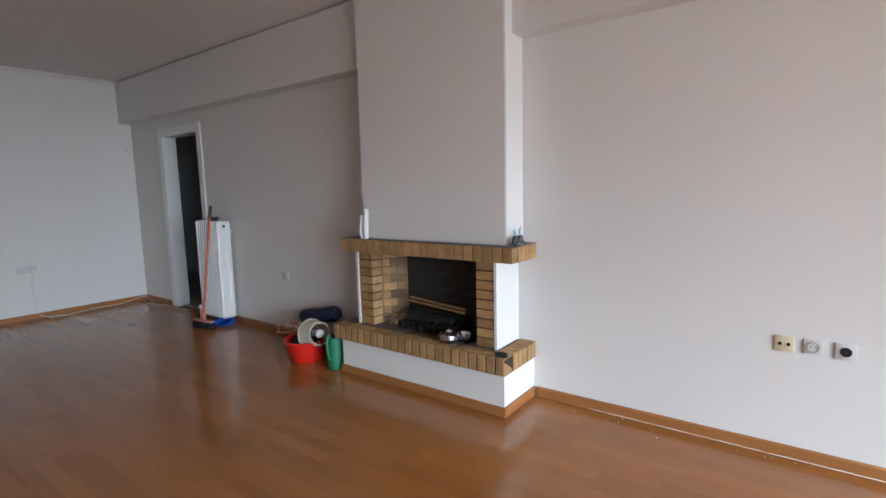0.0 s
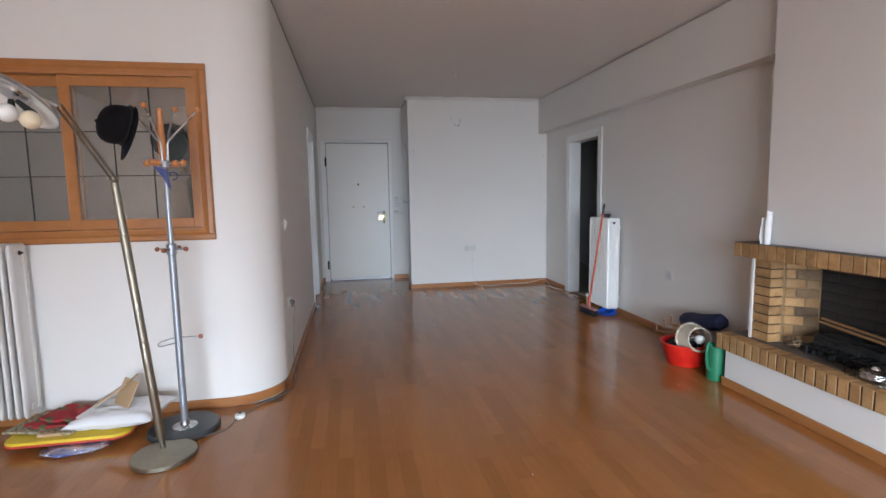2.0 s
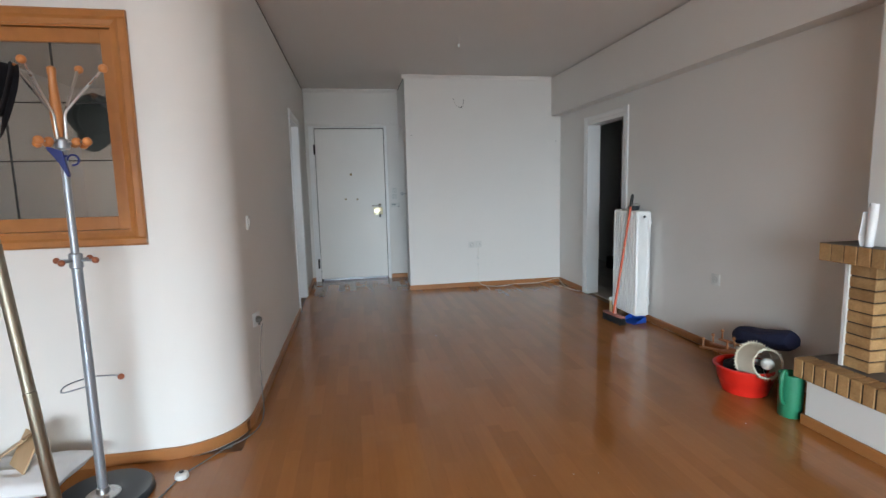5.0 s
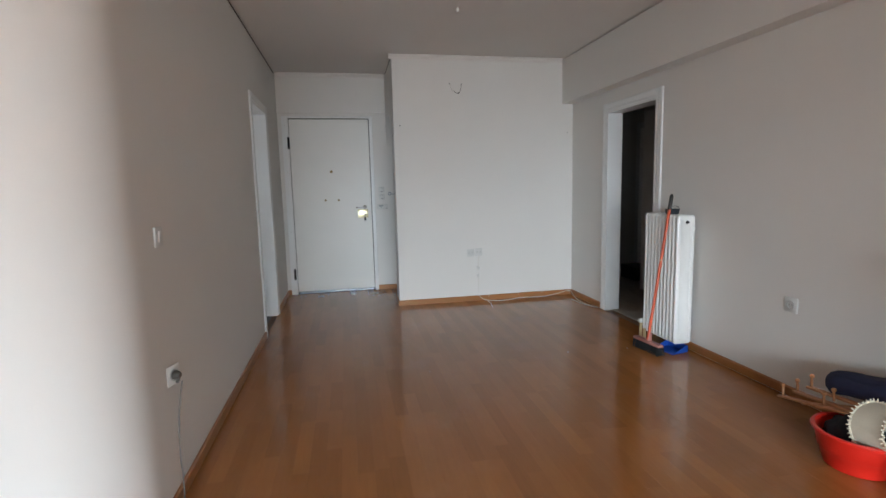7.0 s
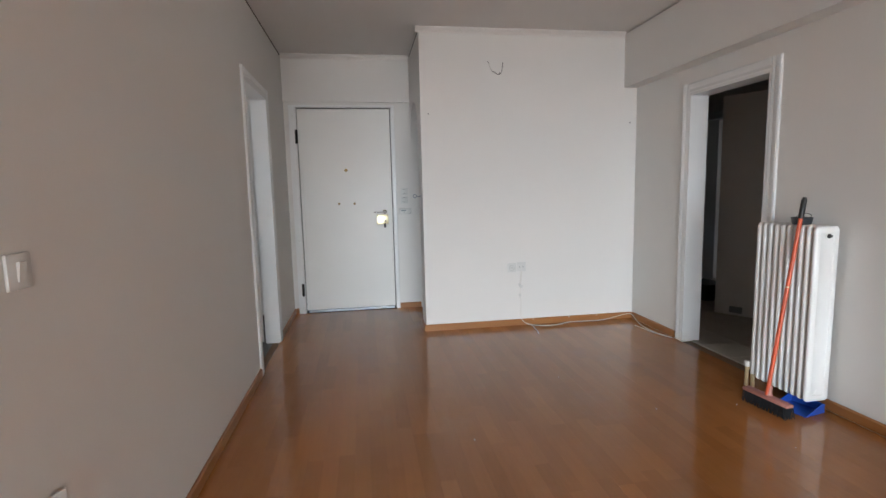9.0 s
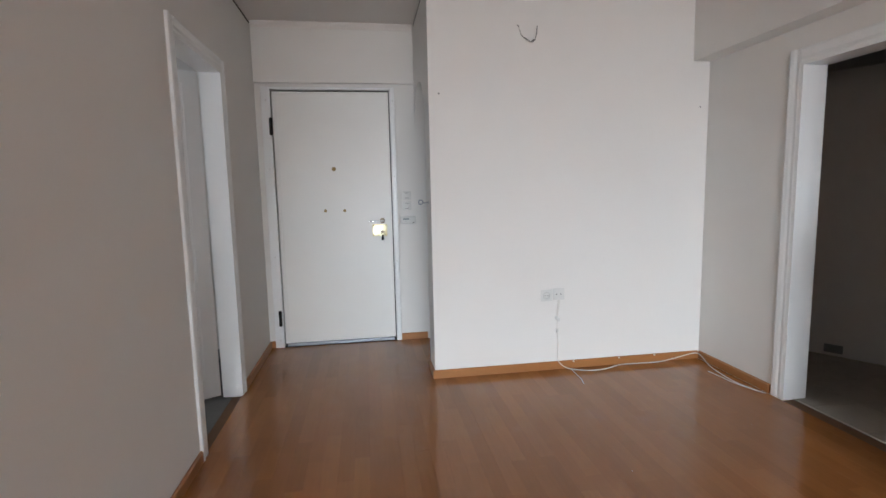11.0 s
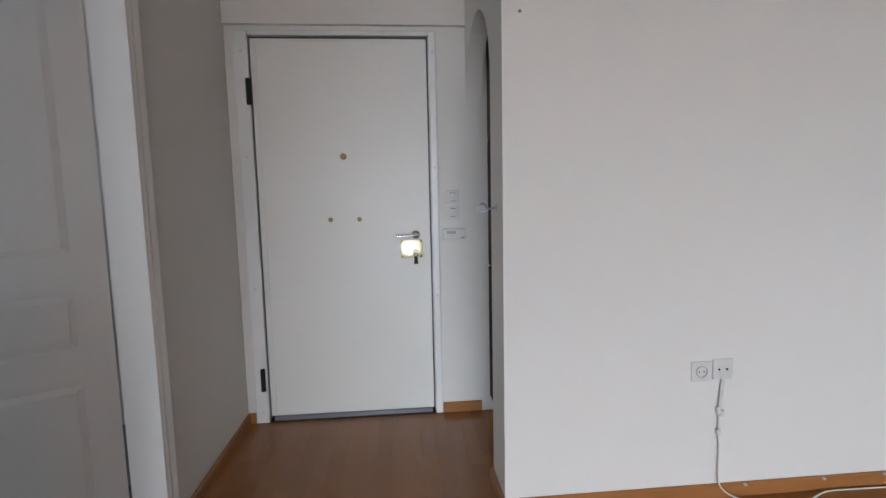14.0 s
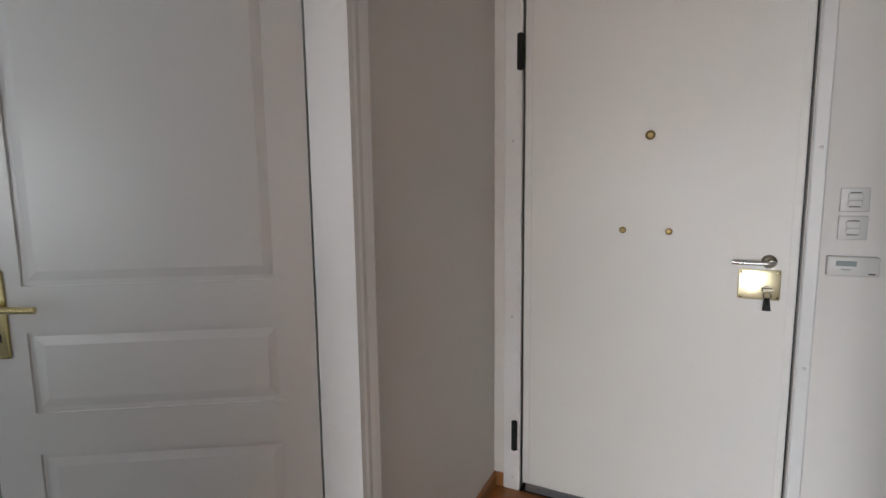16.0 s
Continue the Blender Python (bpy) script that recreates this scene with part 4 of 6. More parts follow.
    for x in (-L / 2 + 1.5 * pitch, L / 2 - 1.5 * pitch):
        box(b, x - 0.012, x + 0.012, h - 0.02, h + 0.034, z1 - 0.12, z1 - 0.09)
        box(b, x - 0.012, x + 0.012, h - 0.02, h + 0.034, z0 + 0.09, z0 + 0.12)
    put("bracket", b, ENAM)
    return th


radiator((-4.440, 2.622), 0, 10, 0.0405, 0.142, 0.062, 1.002, "white enamelled tall column radiator on the wall beside the doorway", web=0.31, pipe_x=0.004, pipe_y=-0.078)
radiator((XH + 0.106, -2.040), 90, 15, 0.0388, 0.142, 0.092, 1.045, "white enamelled wide column radiator under the hatch", valve_at=-1, web=0.23)

# bowl on the radiator
BW = Vector((-4.40, 2.615, 1.002))
th = thing("bowl", BW, "small dark grey bowl with a wire handle on the radiator", "bowl")
bm = bmesh.new()
lathe(bm, [(0.001, 0.004), (0.040, 0.0), (0.045, 0.004), (0.050, 0.032), (0.052, 0.038), (0.049, 0.038), (0.046, 0.030), (0.040, 0.008), (0.001, 0.007)], Matrix.Translation(BW), 28, caps=False)
part("dish", bm, RUBBER, th)
bm = bmesh.new()
tube(bm, [BW + Vector((0.008 + 0.012 * math.sin(a), 0.050 * math.cos(a), 0.034 + 0.026 * math.sin(a))) for a in [math.pi * k / 16 for k in range(17)]], 0.0016, 6)
part("handle", bm, IRON, th, "thin wire handle")

# ---- broom and dustpan ----
th = thing("broom", (-4.335, 2.405, 0), "orange-handled broom with black bristles leaning on the radiator", "broom")
p0, p1 = Vector((-4.336, 2.402, 0.082)), Vector((-4.343, 2.5665, 1.150))
d = (p1 - p0)
bm = bmesh.new()
tube(bm, [p0, p0 + d * 0.90], 0.0105, 12)
part("handle", bm, ORANGE, th, "orange-red lacquered broomstick")
bm = bmesh.new()
tube(bm, [p0 + d * 0.895, p0 + d * 0.905, p0 + d * 0.985, p1], 0.013, 12, radii=[0.011, 0.0135, 0.0135, 0.008])
part("grip", bm, BLACKP, th, "black rubber grip")
bm = bmesh.new()
tube(bm, [p0 + d * 0.552, p0 + d * 0.558], 0.0112, 12)
part("joint", bm, CREAMP, th)
HM = pose(-4.337, 2.404, 0.0, 0, 0, 6)
bm = bmesh.new()
box(bm, -0.138, 0.138, -0.026, 0.026, 0.062, 0.082, 0.008, 2)
lathe(bm, [(0.022, 0.080), (0.018, 0.09), (0.015, 0.135), (0.012, 0.14)], pose(0, 0, 0, -6), 14)
bm.transform(HM)
part("head", bm, mat("dusty_pink_plastic", (0.42, 0.17, 0.14), 0.5, vary=0.15, scale=20), th, "dusty red-brown brush head")
bm = bmesh.new()
for i in range(46):
    for j in range(5):
        x = -0.130 + 0.260 * i / 45 + random.uniform(-0.002, 0.002)
        y = -0.020 + 0.010 * j + random.uniform(-0.002, 0.002)
        e = Vector((x * 1.06 + random.uniform(-0.004, 0.004), y * 1.35 + random.uniform(-0.004, 0.004), 0.001 + random.uniform(0, 0.004)))
        tube(bm, [(x, y, 0.064), e], 0.0024, 4, radii=[0.0028, 0.0018])
bm.transform(HM)
part("bristles", bm, BRISTLE, th, "black bristles", smooth=False)

th = thing("dustpan", (-4.30, 2.58, 0), "blue plastic dustpan on the floor under the radiator", "dustpan")
bm = bmesh.new()
M_ = pose(-4.305, 2.575, 0, 0, 0, 12)
box(bm, -0.085, 0.085, -0.075, 0.07, 0.001, 0.005)
prism(bm, [(-0.075, 0.005), (0.07, 0.005), (0.07, 0.05), (0.045, 0.05)], "x", -0.088, -0.084)
prism(bm, [(-0.075, 0.005), (0.07, 0.005), (0.07, 0.05), (0.045, 0.05)], "x", 0.084, 0.088)
box(bm, -0.084, 0.084, 0.066, 0.07, 0.005, 0.05)
bm.transform(M_)
part("pan", bm, BLUEP, th, smooth=False)
bm = bmesh.new()
tube(bm, [(0.02, 0.068, 0.045), (0.03, 0.11, 0.052)], 0.011, 10)
bm.transform(M_)
part("handle", bm, BLUEP, th)

# ---- tub beside the hearth, with what it holds ----
TC = Vector((-2.785, 2.384, 0))
TS = Matrix.Translation(TC) @ Matrix.Diagonal((0.80, 0.80, 1.0, 1.0))
th = thing("washtub", TC, "round bright red plastic washtub on the floor", "tub")
bm = bmesh.new()
lathe(bm, [(0.001, 0.003), (0.138, 0.0005), (0.150, 0.004), (0.160, 0.03), (0.177, 0.075), (0.183, 0.080), (0.197, 0.158), (0.193, 0.158), (0.179, 0.083), (0.156, 0.03), (0.146, 0.008), (0.001, 0.007)],
      TS, 56, caps=False)
part("shell", bm, REDP, th)
bm = bmesh.new()
lathe(bm, [(0.193, 0.150), (0.214, 0.153), (0.217, 0.160), (0.213, 0.166), (0.196, 0.166), (0.193, 0.160)], TS, 56, caps=False)
part("rim", bm, REDP, th)

th = thing("bundle_of_clothes", (-2.80, 2.50, 0.10), "dark clothes heaped in the tub", "clothes")
bm = bmesh.new()
bmesh.ops.create_icosphere(bm, subdivisions=4, radius=1.0)
for v in bm.verts:
    q = v.co.copy()
    v.co = Vector((q.x * 0.115, q.y * 0.10, q.z * 0.085)) * (1 + 0.25 * noise.noise(q * 2.2))
bm.transform(Matrix.Translation((-2.815, 2.40, 0.115)))
part("crumpled_garment", bm, BLACKC, th)

th = thing("cushion", (-2.90, 2.60, 0.2), "navy blue rolled cloth cushion lying on the tub against the wall", "cushion")
bm = bmesh.new()
bmesh.ops.create_cube(bm, size=1.0)
bmesh.ops.subdivide_edges(bm, edges=bm.edges, cuts=14, use_grid_fill=True)
for v in bm.verts:
    q = v.co * 2
    ex = (max(0.0, 1 - abs(q.x) ** 4)) ** 0.25
    rr = max(1e-6, math.hypot(q.y, q.z))
    sq = max(abs(q.y), abs(q.z)) / rr
    v.co = Vector((q.x * 0.205, q.y * sq * 0.075 * (0.72 + 0.28 * ex), q.z * sq * 0.060 * (0.80 + 0.20 * ex)))
    n1 = noise.noise(q * 1.6 + Vector((3, 1, 2)))
    v.co.z += 0.012 * n1
    v.co.y += 0.008 * noise.noise(q * 2.1)
bm.transform(pose(-2.90, 2.612, 0.272, 0, -11, 0))
part("cover", bm, NAVY, th)
bm = bmesh.new()
tube(bm, [pose(-2.90, 2.612, 0.272, 0, -11, 0) @ Vector((0.200, 0.055 * math.cos(a), 0.044 * math.sin(a))) for a in [2 * math.pi * k / 20 for k in range(20)]], 0.004, 6, closed=True)
part("piping", bm, NAVY, th)

# folded peg rack
th = thing("peg_rack", (-3.02, 2.52, 0.17), "folded wooden concertina peg rack sticking out of the tub", "coat rack")
for k, (ax, ay, az, bx, by, bz) in enumerate(((-3.255, 2.452, 0.112, -2.86, 2.43, 0.192), (-3.205, 2.49, 0.152, -2.84, 2.455, 0.200), (-3.15, 2.51, 0.196, -2.82, 2.50, 0.222),
                                              (-3.10, 2.43, 0.140, -2.84, 2.52, 0.215), (-3.02, 2.42, 0.160, -2.80, 2.50, 0.21))):
    a, b_ = Vector((ax, ay, az)), Vector((bx, by, bz))
    dd = b_ - a
    bm = bmesh.new()
    tbox(bm, Matrix.Translation((a + b_) / 2) @ dd.to_track_quat("X", "Z").to_matrix().to_4x4(), dd.length, 0.028, 0.012, 0.003)
    part("slat", bm, CARVED, th, smooth=False)
for x, y, z in ((-3.232, 2.452, 0.122), (-3.185, 2.49, 0.162), (-3.13, 2.51, 0.204), (-3.00, 2.44, 0.176), (-2.985, 2.48, 0.196)):
    bm = bmesh.new()
    lathe(bm, [(0.006, 0), (0.0065, 0.028), (0.005, 0.044), (0.010, 0.050), (0.011, 0.058), (0.006, 0.064)], pose(x, y, z, random.uniform(-8, 8), random.uniform(-8, 8), 0), 12)
    part("peg", bm, CARVED, th)

# lampshade
th = thing("lampshade", (-2.68, 2.40, 0.17), "cream fabric lampshade with fringed rims lying in the tub", "lampshade")
SB, ST = Vector((-2.732, 2.390, 0.200)), Vector((-2.609, 2.366, 0.228))
ax = (ST - SB).normalized()
SM = Matrix.Translation(SB) @ ax.to_track_quat("Z", "Y").to_matrix().to_4x4()
H = (ST - SB).length
bm = bmesh.new()
lathe(bm, [(0.108, 0), (0.1065, 0.001), (0.080, H), (0.0785, H), (0.0775, H - 0.001), (0.105, 0.0015)], SM, 48, caps=False)
part("shade", bm, CREAMF, th)
for r, z in ((0.107, 0.002), (0.0795, H)):
    bm = bmesh.new()
    k_ = int(2 * math.pi * r / 0.008)
    for k in range(k_):
        a = 2 * math.pi * k / k_
        zz = z + random.uniform(-0.003, 0.003)
        c = SM @ Vector((r * math.cos(a), r * math.sin(a), zz))
        bmesh.ops.create_icosphere(bm, subdivisions=1, radius=0.0045 + random.uniform(0, 0.002), matrix=Matrix.Translation(c))
        if k % 2 == 0:
            ro = r + random.uniform(0.009, 0.015)
            e = SM @ Vector((ro * math.cos(a), ro * math.sin(a), zz + random.uniform(-0.004, 0.004)))
            tube(bm, [c, e], 0.003, 5, radii=[0.0036, 0.0022])
    part("fringe", bm, CREAMF, th, "cream bobble fringe")
bm = bmesh.new()
for a in (0.4, 2.5, 4.6):
    tube(bm, [SM @ Vector((0.076 * math.cos(a), 0.076 * math.sin(a), H - 0.012)), SM @ Vector((0.015 * math.cos(a), 0.015 * math.sin(a), H - 0.05))], 0.0015, 6)
lathe(bm, [(0.016, H - 0.11), (0.018, H - 0.10), (0.018, H - 0.055), (0.015, H - 0.05)], SM, 16)
part("holder", bm, STEEL, th)
bm = bmesh.new()
lathe(bm, [(0.012, H - 0.055), (0.016, H - 0.045), (0.030, H - 0.020), (0.033, H - 0.004), (0.028, H + 0.016), (0.014, H + 0.027), (0.001, H + 0.029)], SM, 24)
part("bulb", bm, FROST, th, "white opal bulb")

# green jug
JX, JY = -2.455, 2.368
th = thing("jug", (JX, JY, 0), "tall green plastic watering jug with a handle beside the hearth", "jug")
GM = pose(JX, JY, 0) @ Matrix.Diagonal((0.88, 0.88, 0.98, 1.0))
bm = bmesh.new()
lathe(bm, [(0.001, 0.001), (0.057, 0.0005), (0.062, 0.006), (0.0635, 0.05), (0.066, 0.16), (0.067, 0.235), (0.064, 0.235), (0.063, 0.16), (0.059, 0.012), (0.001, 0.008)], GM, 40, caps=False)
part("body", bm, GREENP, th)
bm = bmesh.new()
tube(bm, [GM @ Vector((0.0665 * math.cos(a), 0.0665 * math.sin(a), 0.235)) for a in [2 * math.pi * k / 36 for k in range(36)]], 0.004, 8, closed=True)
part("rim", bm, GREENP, th)
bm = bmesh.new()
hd = Vector((0.30, -0.95, 0)).normalized()
tube(bm, curve_pts([GM @ (hd * u + Vector((0, 0, z))) for u, z in ((0.058, 0.232), (0.074, 0.262), (0.098, 0.258), (0.112, 0.215), (0.108, 0.15), (0.092, 0.10), (0.064, 0.080))], 6), 0.0095, 12)
part("handle", bm, GREENP, th)

# ---- things in and on the fireplace ----
th = thing("fire_grate", (-1.72, 2.58, SZ1 + 0.005), "black iron fire grate with charred logs", "fire grate")
bm = bmesh.new()
for k in range(9):
    x = -1.92 + k * 0.05
    tube(bm, [(x, 2.49, 0.395), (x, 2.67, 0.395)], 0.006, 8)
for y in (2.50, 2.66):
    tube(bm, [(-1.94, y, 0.389), (-1.50, y, 0.389)], 0.007, 8)
    for x in (-1.92, -1.52):
        tube(bm, [(x, y, 0.389), (x, y, SZ1 + 0.004)], 0.007, 8)
part("grate", bm, IRON, th)
for k, (a, b_, r) in enumerate((((-1.93, 2.575, 0.425), (-1.56, 2.565, 0.42), 0.024), ((-1.92, 2.63, 0.44), (-1.50, 2.63, 0.43), 0.026), ((-1.90, 2.53, 0.415), (-1.66, 2.54, 0.413), 0.017))):
    bm = bmesh.new()
    pts = [Vector(a).lerp(Vector(b_), i / 10) + Vector((0, random.uniform(-0.006, 0.006), random.uniform(-0.006, 0.006))) for i in range(11)]
    tube(bm, pts, r, 9, radii=[r * random.uniform(0.8, 1.1) for _ in pts])
    part("charred_log", bm, CHAR, th)
for (a, b_) in (((-1.945, 2.615, 0.530), (-1.455, 2.56, 0.512)), ((-1.94, 2.598, 0.512), (-1.45, 2.545, 0.494))):
    bm = bmesh.new()
    dd = Vector(b_) - Vector(a)
    tbox(bm, Matrix.Translation((Vector(a) + Vector(b_)) / 2) @ dd.to_track_quat("X", "Z").to_matrix().to_4x4(), dd.length, 0.014, 0.012, 0.003)
    single("kindling", bm, STICK, a, "split stick of pale kindling lying over the logs", "kindling", smooth=False)
for k in range(9):
    bm = bmesh.new()
    bmesh.ops.create_icosphere(bm, subdivisions=2, radius=random.uniform(0.010, 0.022))
    for v in bm.verts:
        v.co *= 1 + 0.5 * noise.noise(v.co * 60 + Vector((k, 0, 0)))
    c = (-1.97 + 0.036 * k, 2.515 + random.uniform(0, 0.03), SZ1 + 0.016)
    bm.transform(Matrix.Translation(c))
    single("ember_coal", bm, CHAR, c, "lump of burnt charcoal on the hearth", "charcoal", group="charcoal on the hearth")


def crumple(c, s, seed, m, name, label, cat):
    b = bmesh.new()
    bmesh.ops.create_icosphere(b, subdivisions=4, radius=1.0)
    for v in b.verts:
        q = v.co.copy()
        k = 1 + 0.35 * noise.noise(q * 2.0 + Vector((seed, 0, 0))) + 0.22 * noise.noise(q * 5.5 + Vector((0, seed, 0)))
        v.co = Vector((q.x * s[0] * k, q.y * s[1] * k, max(-0.6, q.z) * s[2] * k))
    lo = min(v.co.z for v in b.verts)
    b.transform(Matrix.Translation(Vector(c) + Vector((0, 0, -lo))))
    return single(name, b, m, c, label, cat)


crumple((-2.070, 2.555, SZ1 + 0.001), (0.055, 0.030, 0.032), 3.0, CLEAR, "plastic_bag", "crumpled clear plastic bag on the hearth", "bag")
th = thing("food_container", (-1.495, 2.478, SZ1 + 0.001), "clear plastic food tray with a foil lid on the hearth", "container")
bm = bmesh.new()
fm = pose(-1.495, 2.478, SZ1 + 0.001, 0, 0, -5) @ Matrix.Diagonal((1.36, 1.45, 1.0, 1.0))
for q in ((-0.09, 0.09, -0.055, 0.055, 0.001, 0.003), (-0.09, -0.088, -0.055, 0.055, 0.003, 0.04), (0.088, 0.09, -0.055, 0.055, 0.003, 0.04), (-0.088, 0.088, -0.055, -0.053, 0.003, 0.04), (-0.088, 0.088, 0.053, 0.055, 0.003, 0.04)):
    box(bm, *q)
bm.transform(fm)
part("tray", bm, CLEAR, th, smooth=False)
bm = bmesh.new()
lathe(bm, [(0.048, 0.012), (0.047, 0.036), (0.038, 0.046), (0.018, 0.052), (0.014, 0.060), (0.010, 0.066), (0.001, 0.067)], fm @ pose(-0.02, 0, 0), 28)
part("lid", bm, FOIL, th, "shiny metal lid")
bm = bmesh.new()
lathe(bm, [(0.030, 0.006), (0.042, 0.03), (0.044, 0.045), (0.042, 0.045), (0.028, 0.008), (0.001, 0.007)], pose(-1.425, 2.50, SZ1 + 0.003), 24, caps=False)
part("cup", bm, STEEL, th, "small shiny metal cup")
th = thing("hearth_brush", (-1.20, 2.345, SZ1 + 0.002), "wooden-handled hearth brush lying on the bricks", "brush")
bm = bmesh.new()
tube(bm, [(-1.32, 2.338, SZ1 + 0.012), (-1.15, 2.352, SZ1 + 0.014), (-1.12, 2.355, SZ1 + 0.014)], 0.008, 10, radii=[0.006, 0.008, 0.010])
part("handle", bm, STICK, th)
bm = bmesh.new()
tube(bm, [(-1.125, 2.355, SZ1 + 0.016), (-1.09, 2.36, SZ1 + 0.018), (-1.055, 2.365, SZ1 + 0.016)], 0.014, 10, radii=[0.010, 0.016, 0.012])
part("bristles", bm, BRISTLE, th)

th = thing("paper_roll", (-2.21, 2.475, MZ1), "rolled sheet of white paper standing on the mantel", "paper roll")
bm = bmesh.new()
lathe(bm, [(0.017, 0.0), (0.019, 0.10), (0.018, 0.2), (0.0165, 0.2), (0.0175, 0.10), (0.0155, 0.0)], pose(-2.203, 2.475, MZ1 + 0.002, 2, 5, 0), 20, caps=False)
part("roll", bm, PAPER, th)
bm = bmesh.new()
t_ = [(-0.018, 0.0), (-0.030, 0.04), (-0.020, 0.11), (-0.016, 0.16), (-0.0145, 0.16), (-0.0185, 0.11), (-0.028, 0.04), (-0.0165, 0.0)]
prism(bm, [(-2.209 + u, MZ1 + 0.002 + v) for u, v in t_], "y", 2.453, 2.487)
part("loose_flap", bm, PAPER, th, smooth=False)
th = thing("ashtray", (-1.096, 2.56, MZ1), "glass ashtray holding black cylinders and a blue wrapper", "ashtray")
AM = pose(-1.096, 2.56, MZ1 + 0.001) @ Matrix.Diagonal((0.62, 1.25, 1, 1))
bm = bmesh.new()
lathe(bm, [(0.045, 0.001), (0.052, 0.004), (0.058, 0.022), (0.054, 0.022), (0.047, 0.008), (0.001, 0.007)], AM, 28, caps=False)
part("dish", bm, CLEAR, th)
for k in range(4):
    bm = bmesh.new()
    lathe(bm, [(0.001, 0), (0.012, 0.001), (0.012, 0.038), (0.008, 0.044), (0.001, 0.044)], pose(-1.094, 2.515 + 0.028 * k, MZ1 + 0.012, 16 * (k % 2) - 8, 8, 0), 14)
    part("battery", bm, BLACKP, th, "black cylinder")
bm = bmesh.new()
for k in range(6):
    a = k * 1.1
    c = Vector((-1.100, 2.57, MZ1 + 0.03))
    vs = [bm.verts.new(c + Vector((0.022 * math.cos(a + j), 0.036 * math.sin(a + j * 0.8), 0.028 * j + 0.005 * k))) for j in range(3)]
    bm.faces.new(vs)
bmesh.ops.solidify(bm, geom=bm.faces[:], thickness=0.002)
part("wrapper", bm, mat("pale_blue_film", (0.25, 0.55, 0.72), 0.3, vary=0.05), th, "pale blue plastic wrapper", smooth=False)

# ---- coat rack ----
RX, RY = -2.42, -0.932
th = thing("coat_rack", (RX, RY, 0), "grey metal coat stand with wooden beads on a round black base", "coat rack")
bm = bmesh.new()
lathe(bm, [(0.176, 0.0005), (0.183, 0.006), (0.181, 0.022), (0.172, 0.031), (0.10, 0.036), (0.001, 0.037)], pose(RX - 0.03, RY - 0.012, 0), 56)
part("base", bm, RUBBER, th, "round black plastic base")
bm = bmesh.new()
lathe(bm, [(0.062, 0.035), (0.062, 0.040), (0.045, 0.043), (0.024, 0.046), (0.022, 0.07)], pose(RX, RY, 0), 32)
part("flange", bm, STEEL, th, "chromed flange")
bm = bmesh.new()
tube(bm, [(RX, RY, 0.04), (RX, RY, 0.985)], 0.0185, 18)
part("lower_pole", bm, GREYM, th)
bm = bmesh.new()
tube(bm, [(RX, RY, 0.98), (RX, RY, 1.46)], 0.0135, 18)
part("upper_pole", bm, GREYM, th)
bm = bmesh.new()
lathe(bm, [(0.0195, 0.975), (0.024, 0.98), (0.024, 1.03), (0.018, 1.035)], pose(RX, RY, 0), 20)
part("collar", bm, GREYM, th)
for a in (80, 260, 350, 170):
    u = Vector((math.cos(radians(a)), math.sin(radians(a)), 0))
    bm = bmesh.new()
    tube(bm, [Vector((RX, RY, 1.006)) + u * 0.01, Vector((RX, RY, 1.006)) + u * 0.068], 0.005, 10)
    pg = part("peg", bm, GREYM, th)
    bm = bmesh.new()
    ball(bm, Vector((RX, RY, 1.006)) + u * 0.075, 0.0125)
    part("bead", bm, BEADR, pg, "red-brown wooden bead")
bm = bmesh.new()
tube(bm, curve_pts([(RX + 0.017, RY, 0.508), (RX + 0.05, RY - 0.075, 0.500), (RX - 0.02, RY - 0.098, 0.503), (RX - 0.085, RY - 0.045, 0.507), (RX - 0.075, RY + 0.05, 0.512), (RX - 0.01, RY + 0.105, 0.525)], 7), 0.0032, 8)
rg_ = part("umbrella_ring", bm, GREYM, th)
bm = bmesh.new()
ball(bm, (RX - 0.005, RY + 0.110, 0.528), 0.0125)
part("bead", bm, BEADR, rg_, "red-brown wooden bead")
bm = bmesh.new()
lathe(bm, [(0.015, 1.425), (0.024, 1.43), (0.027, 1.445), (0.024, 1.462), (0.012, 1.47)], pose(RX, RY, 0), 20)
part("hub", bm, GREYM, th)
bm = bmesh.new()
lathe(bm, [(0.012, 1.465), (0.017, 1.50), (0.020, 1.55), (0.016, 1.62), (0.012, 1.69), (0.015, 1.705), (0.014, 1.722), (0.006, 1.728)], pose(RX, RY - 0.008, 0), 18)
part("spindle", bm, BEAD, th, "turned orange wooden spindle")
for a, tipz, out in ((75, 1.705, 0.185), (255, 1.725, 0.15), (165, 1.735, 0.11), (345, 1.715, 0.12)):
    u = Vector((math.cos(radians(a)), math.sin(radians(a)), 0))
    o_ = Vector((RX, RY, 0))
    bm = bmesh.new()
    tube(bm, [o_ + u * 0.018 + Vector((0, 0, 1.45)), o_ + u * 0.022 + Vector((0, 0, 1.545)), o_ + u * 0.03 + Vector((0, 0, 1.565)), o_ + u * out + Vector((0, 0, tipz))], 0.0048, 10)
    pg = part("branch", bm, STEEL, th, "bent chromed arm")
    bm = bmesh.new()
    ball(bm, o_ + u * (out + 0.008) + Vector((0, 0, tipz + 0.006)), 0.0155)
    part("bead", bm, BEAD, pg, "orange wooden bead")
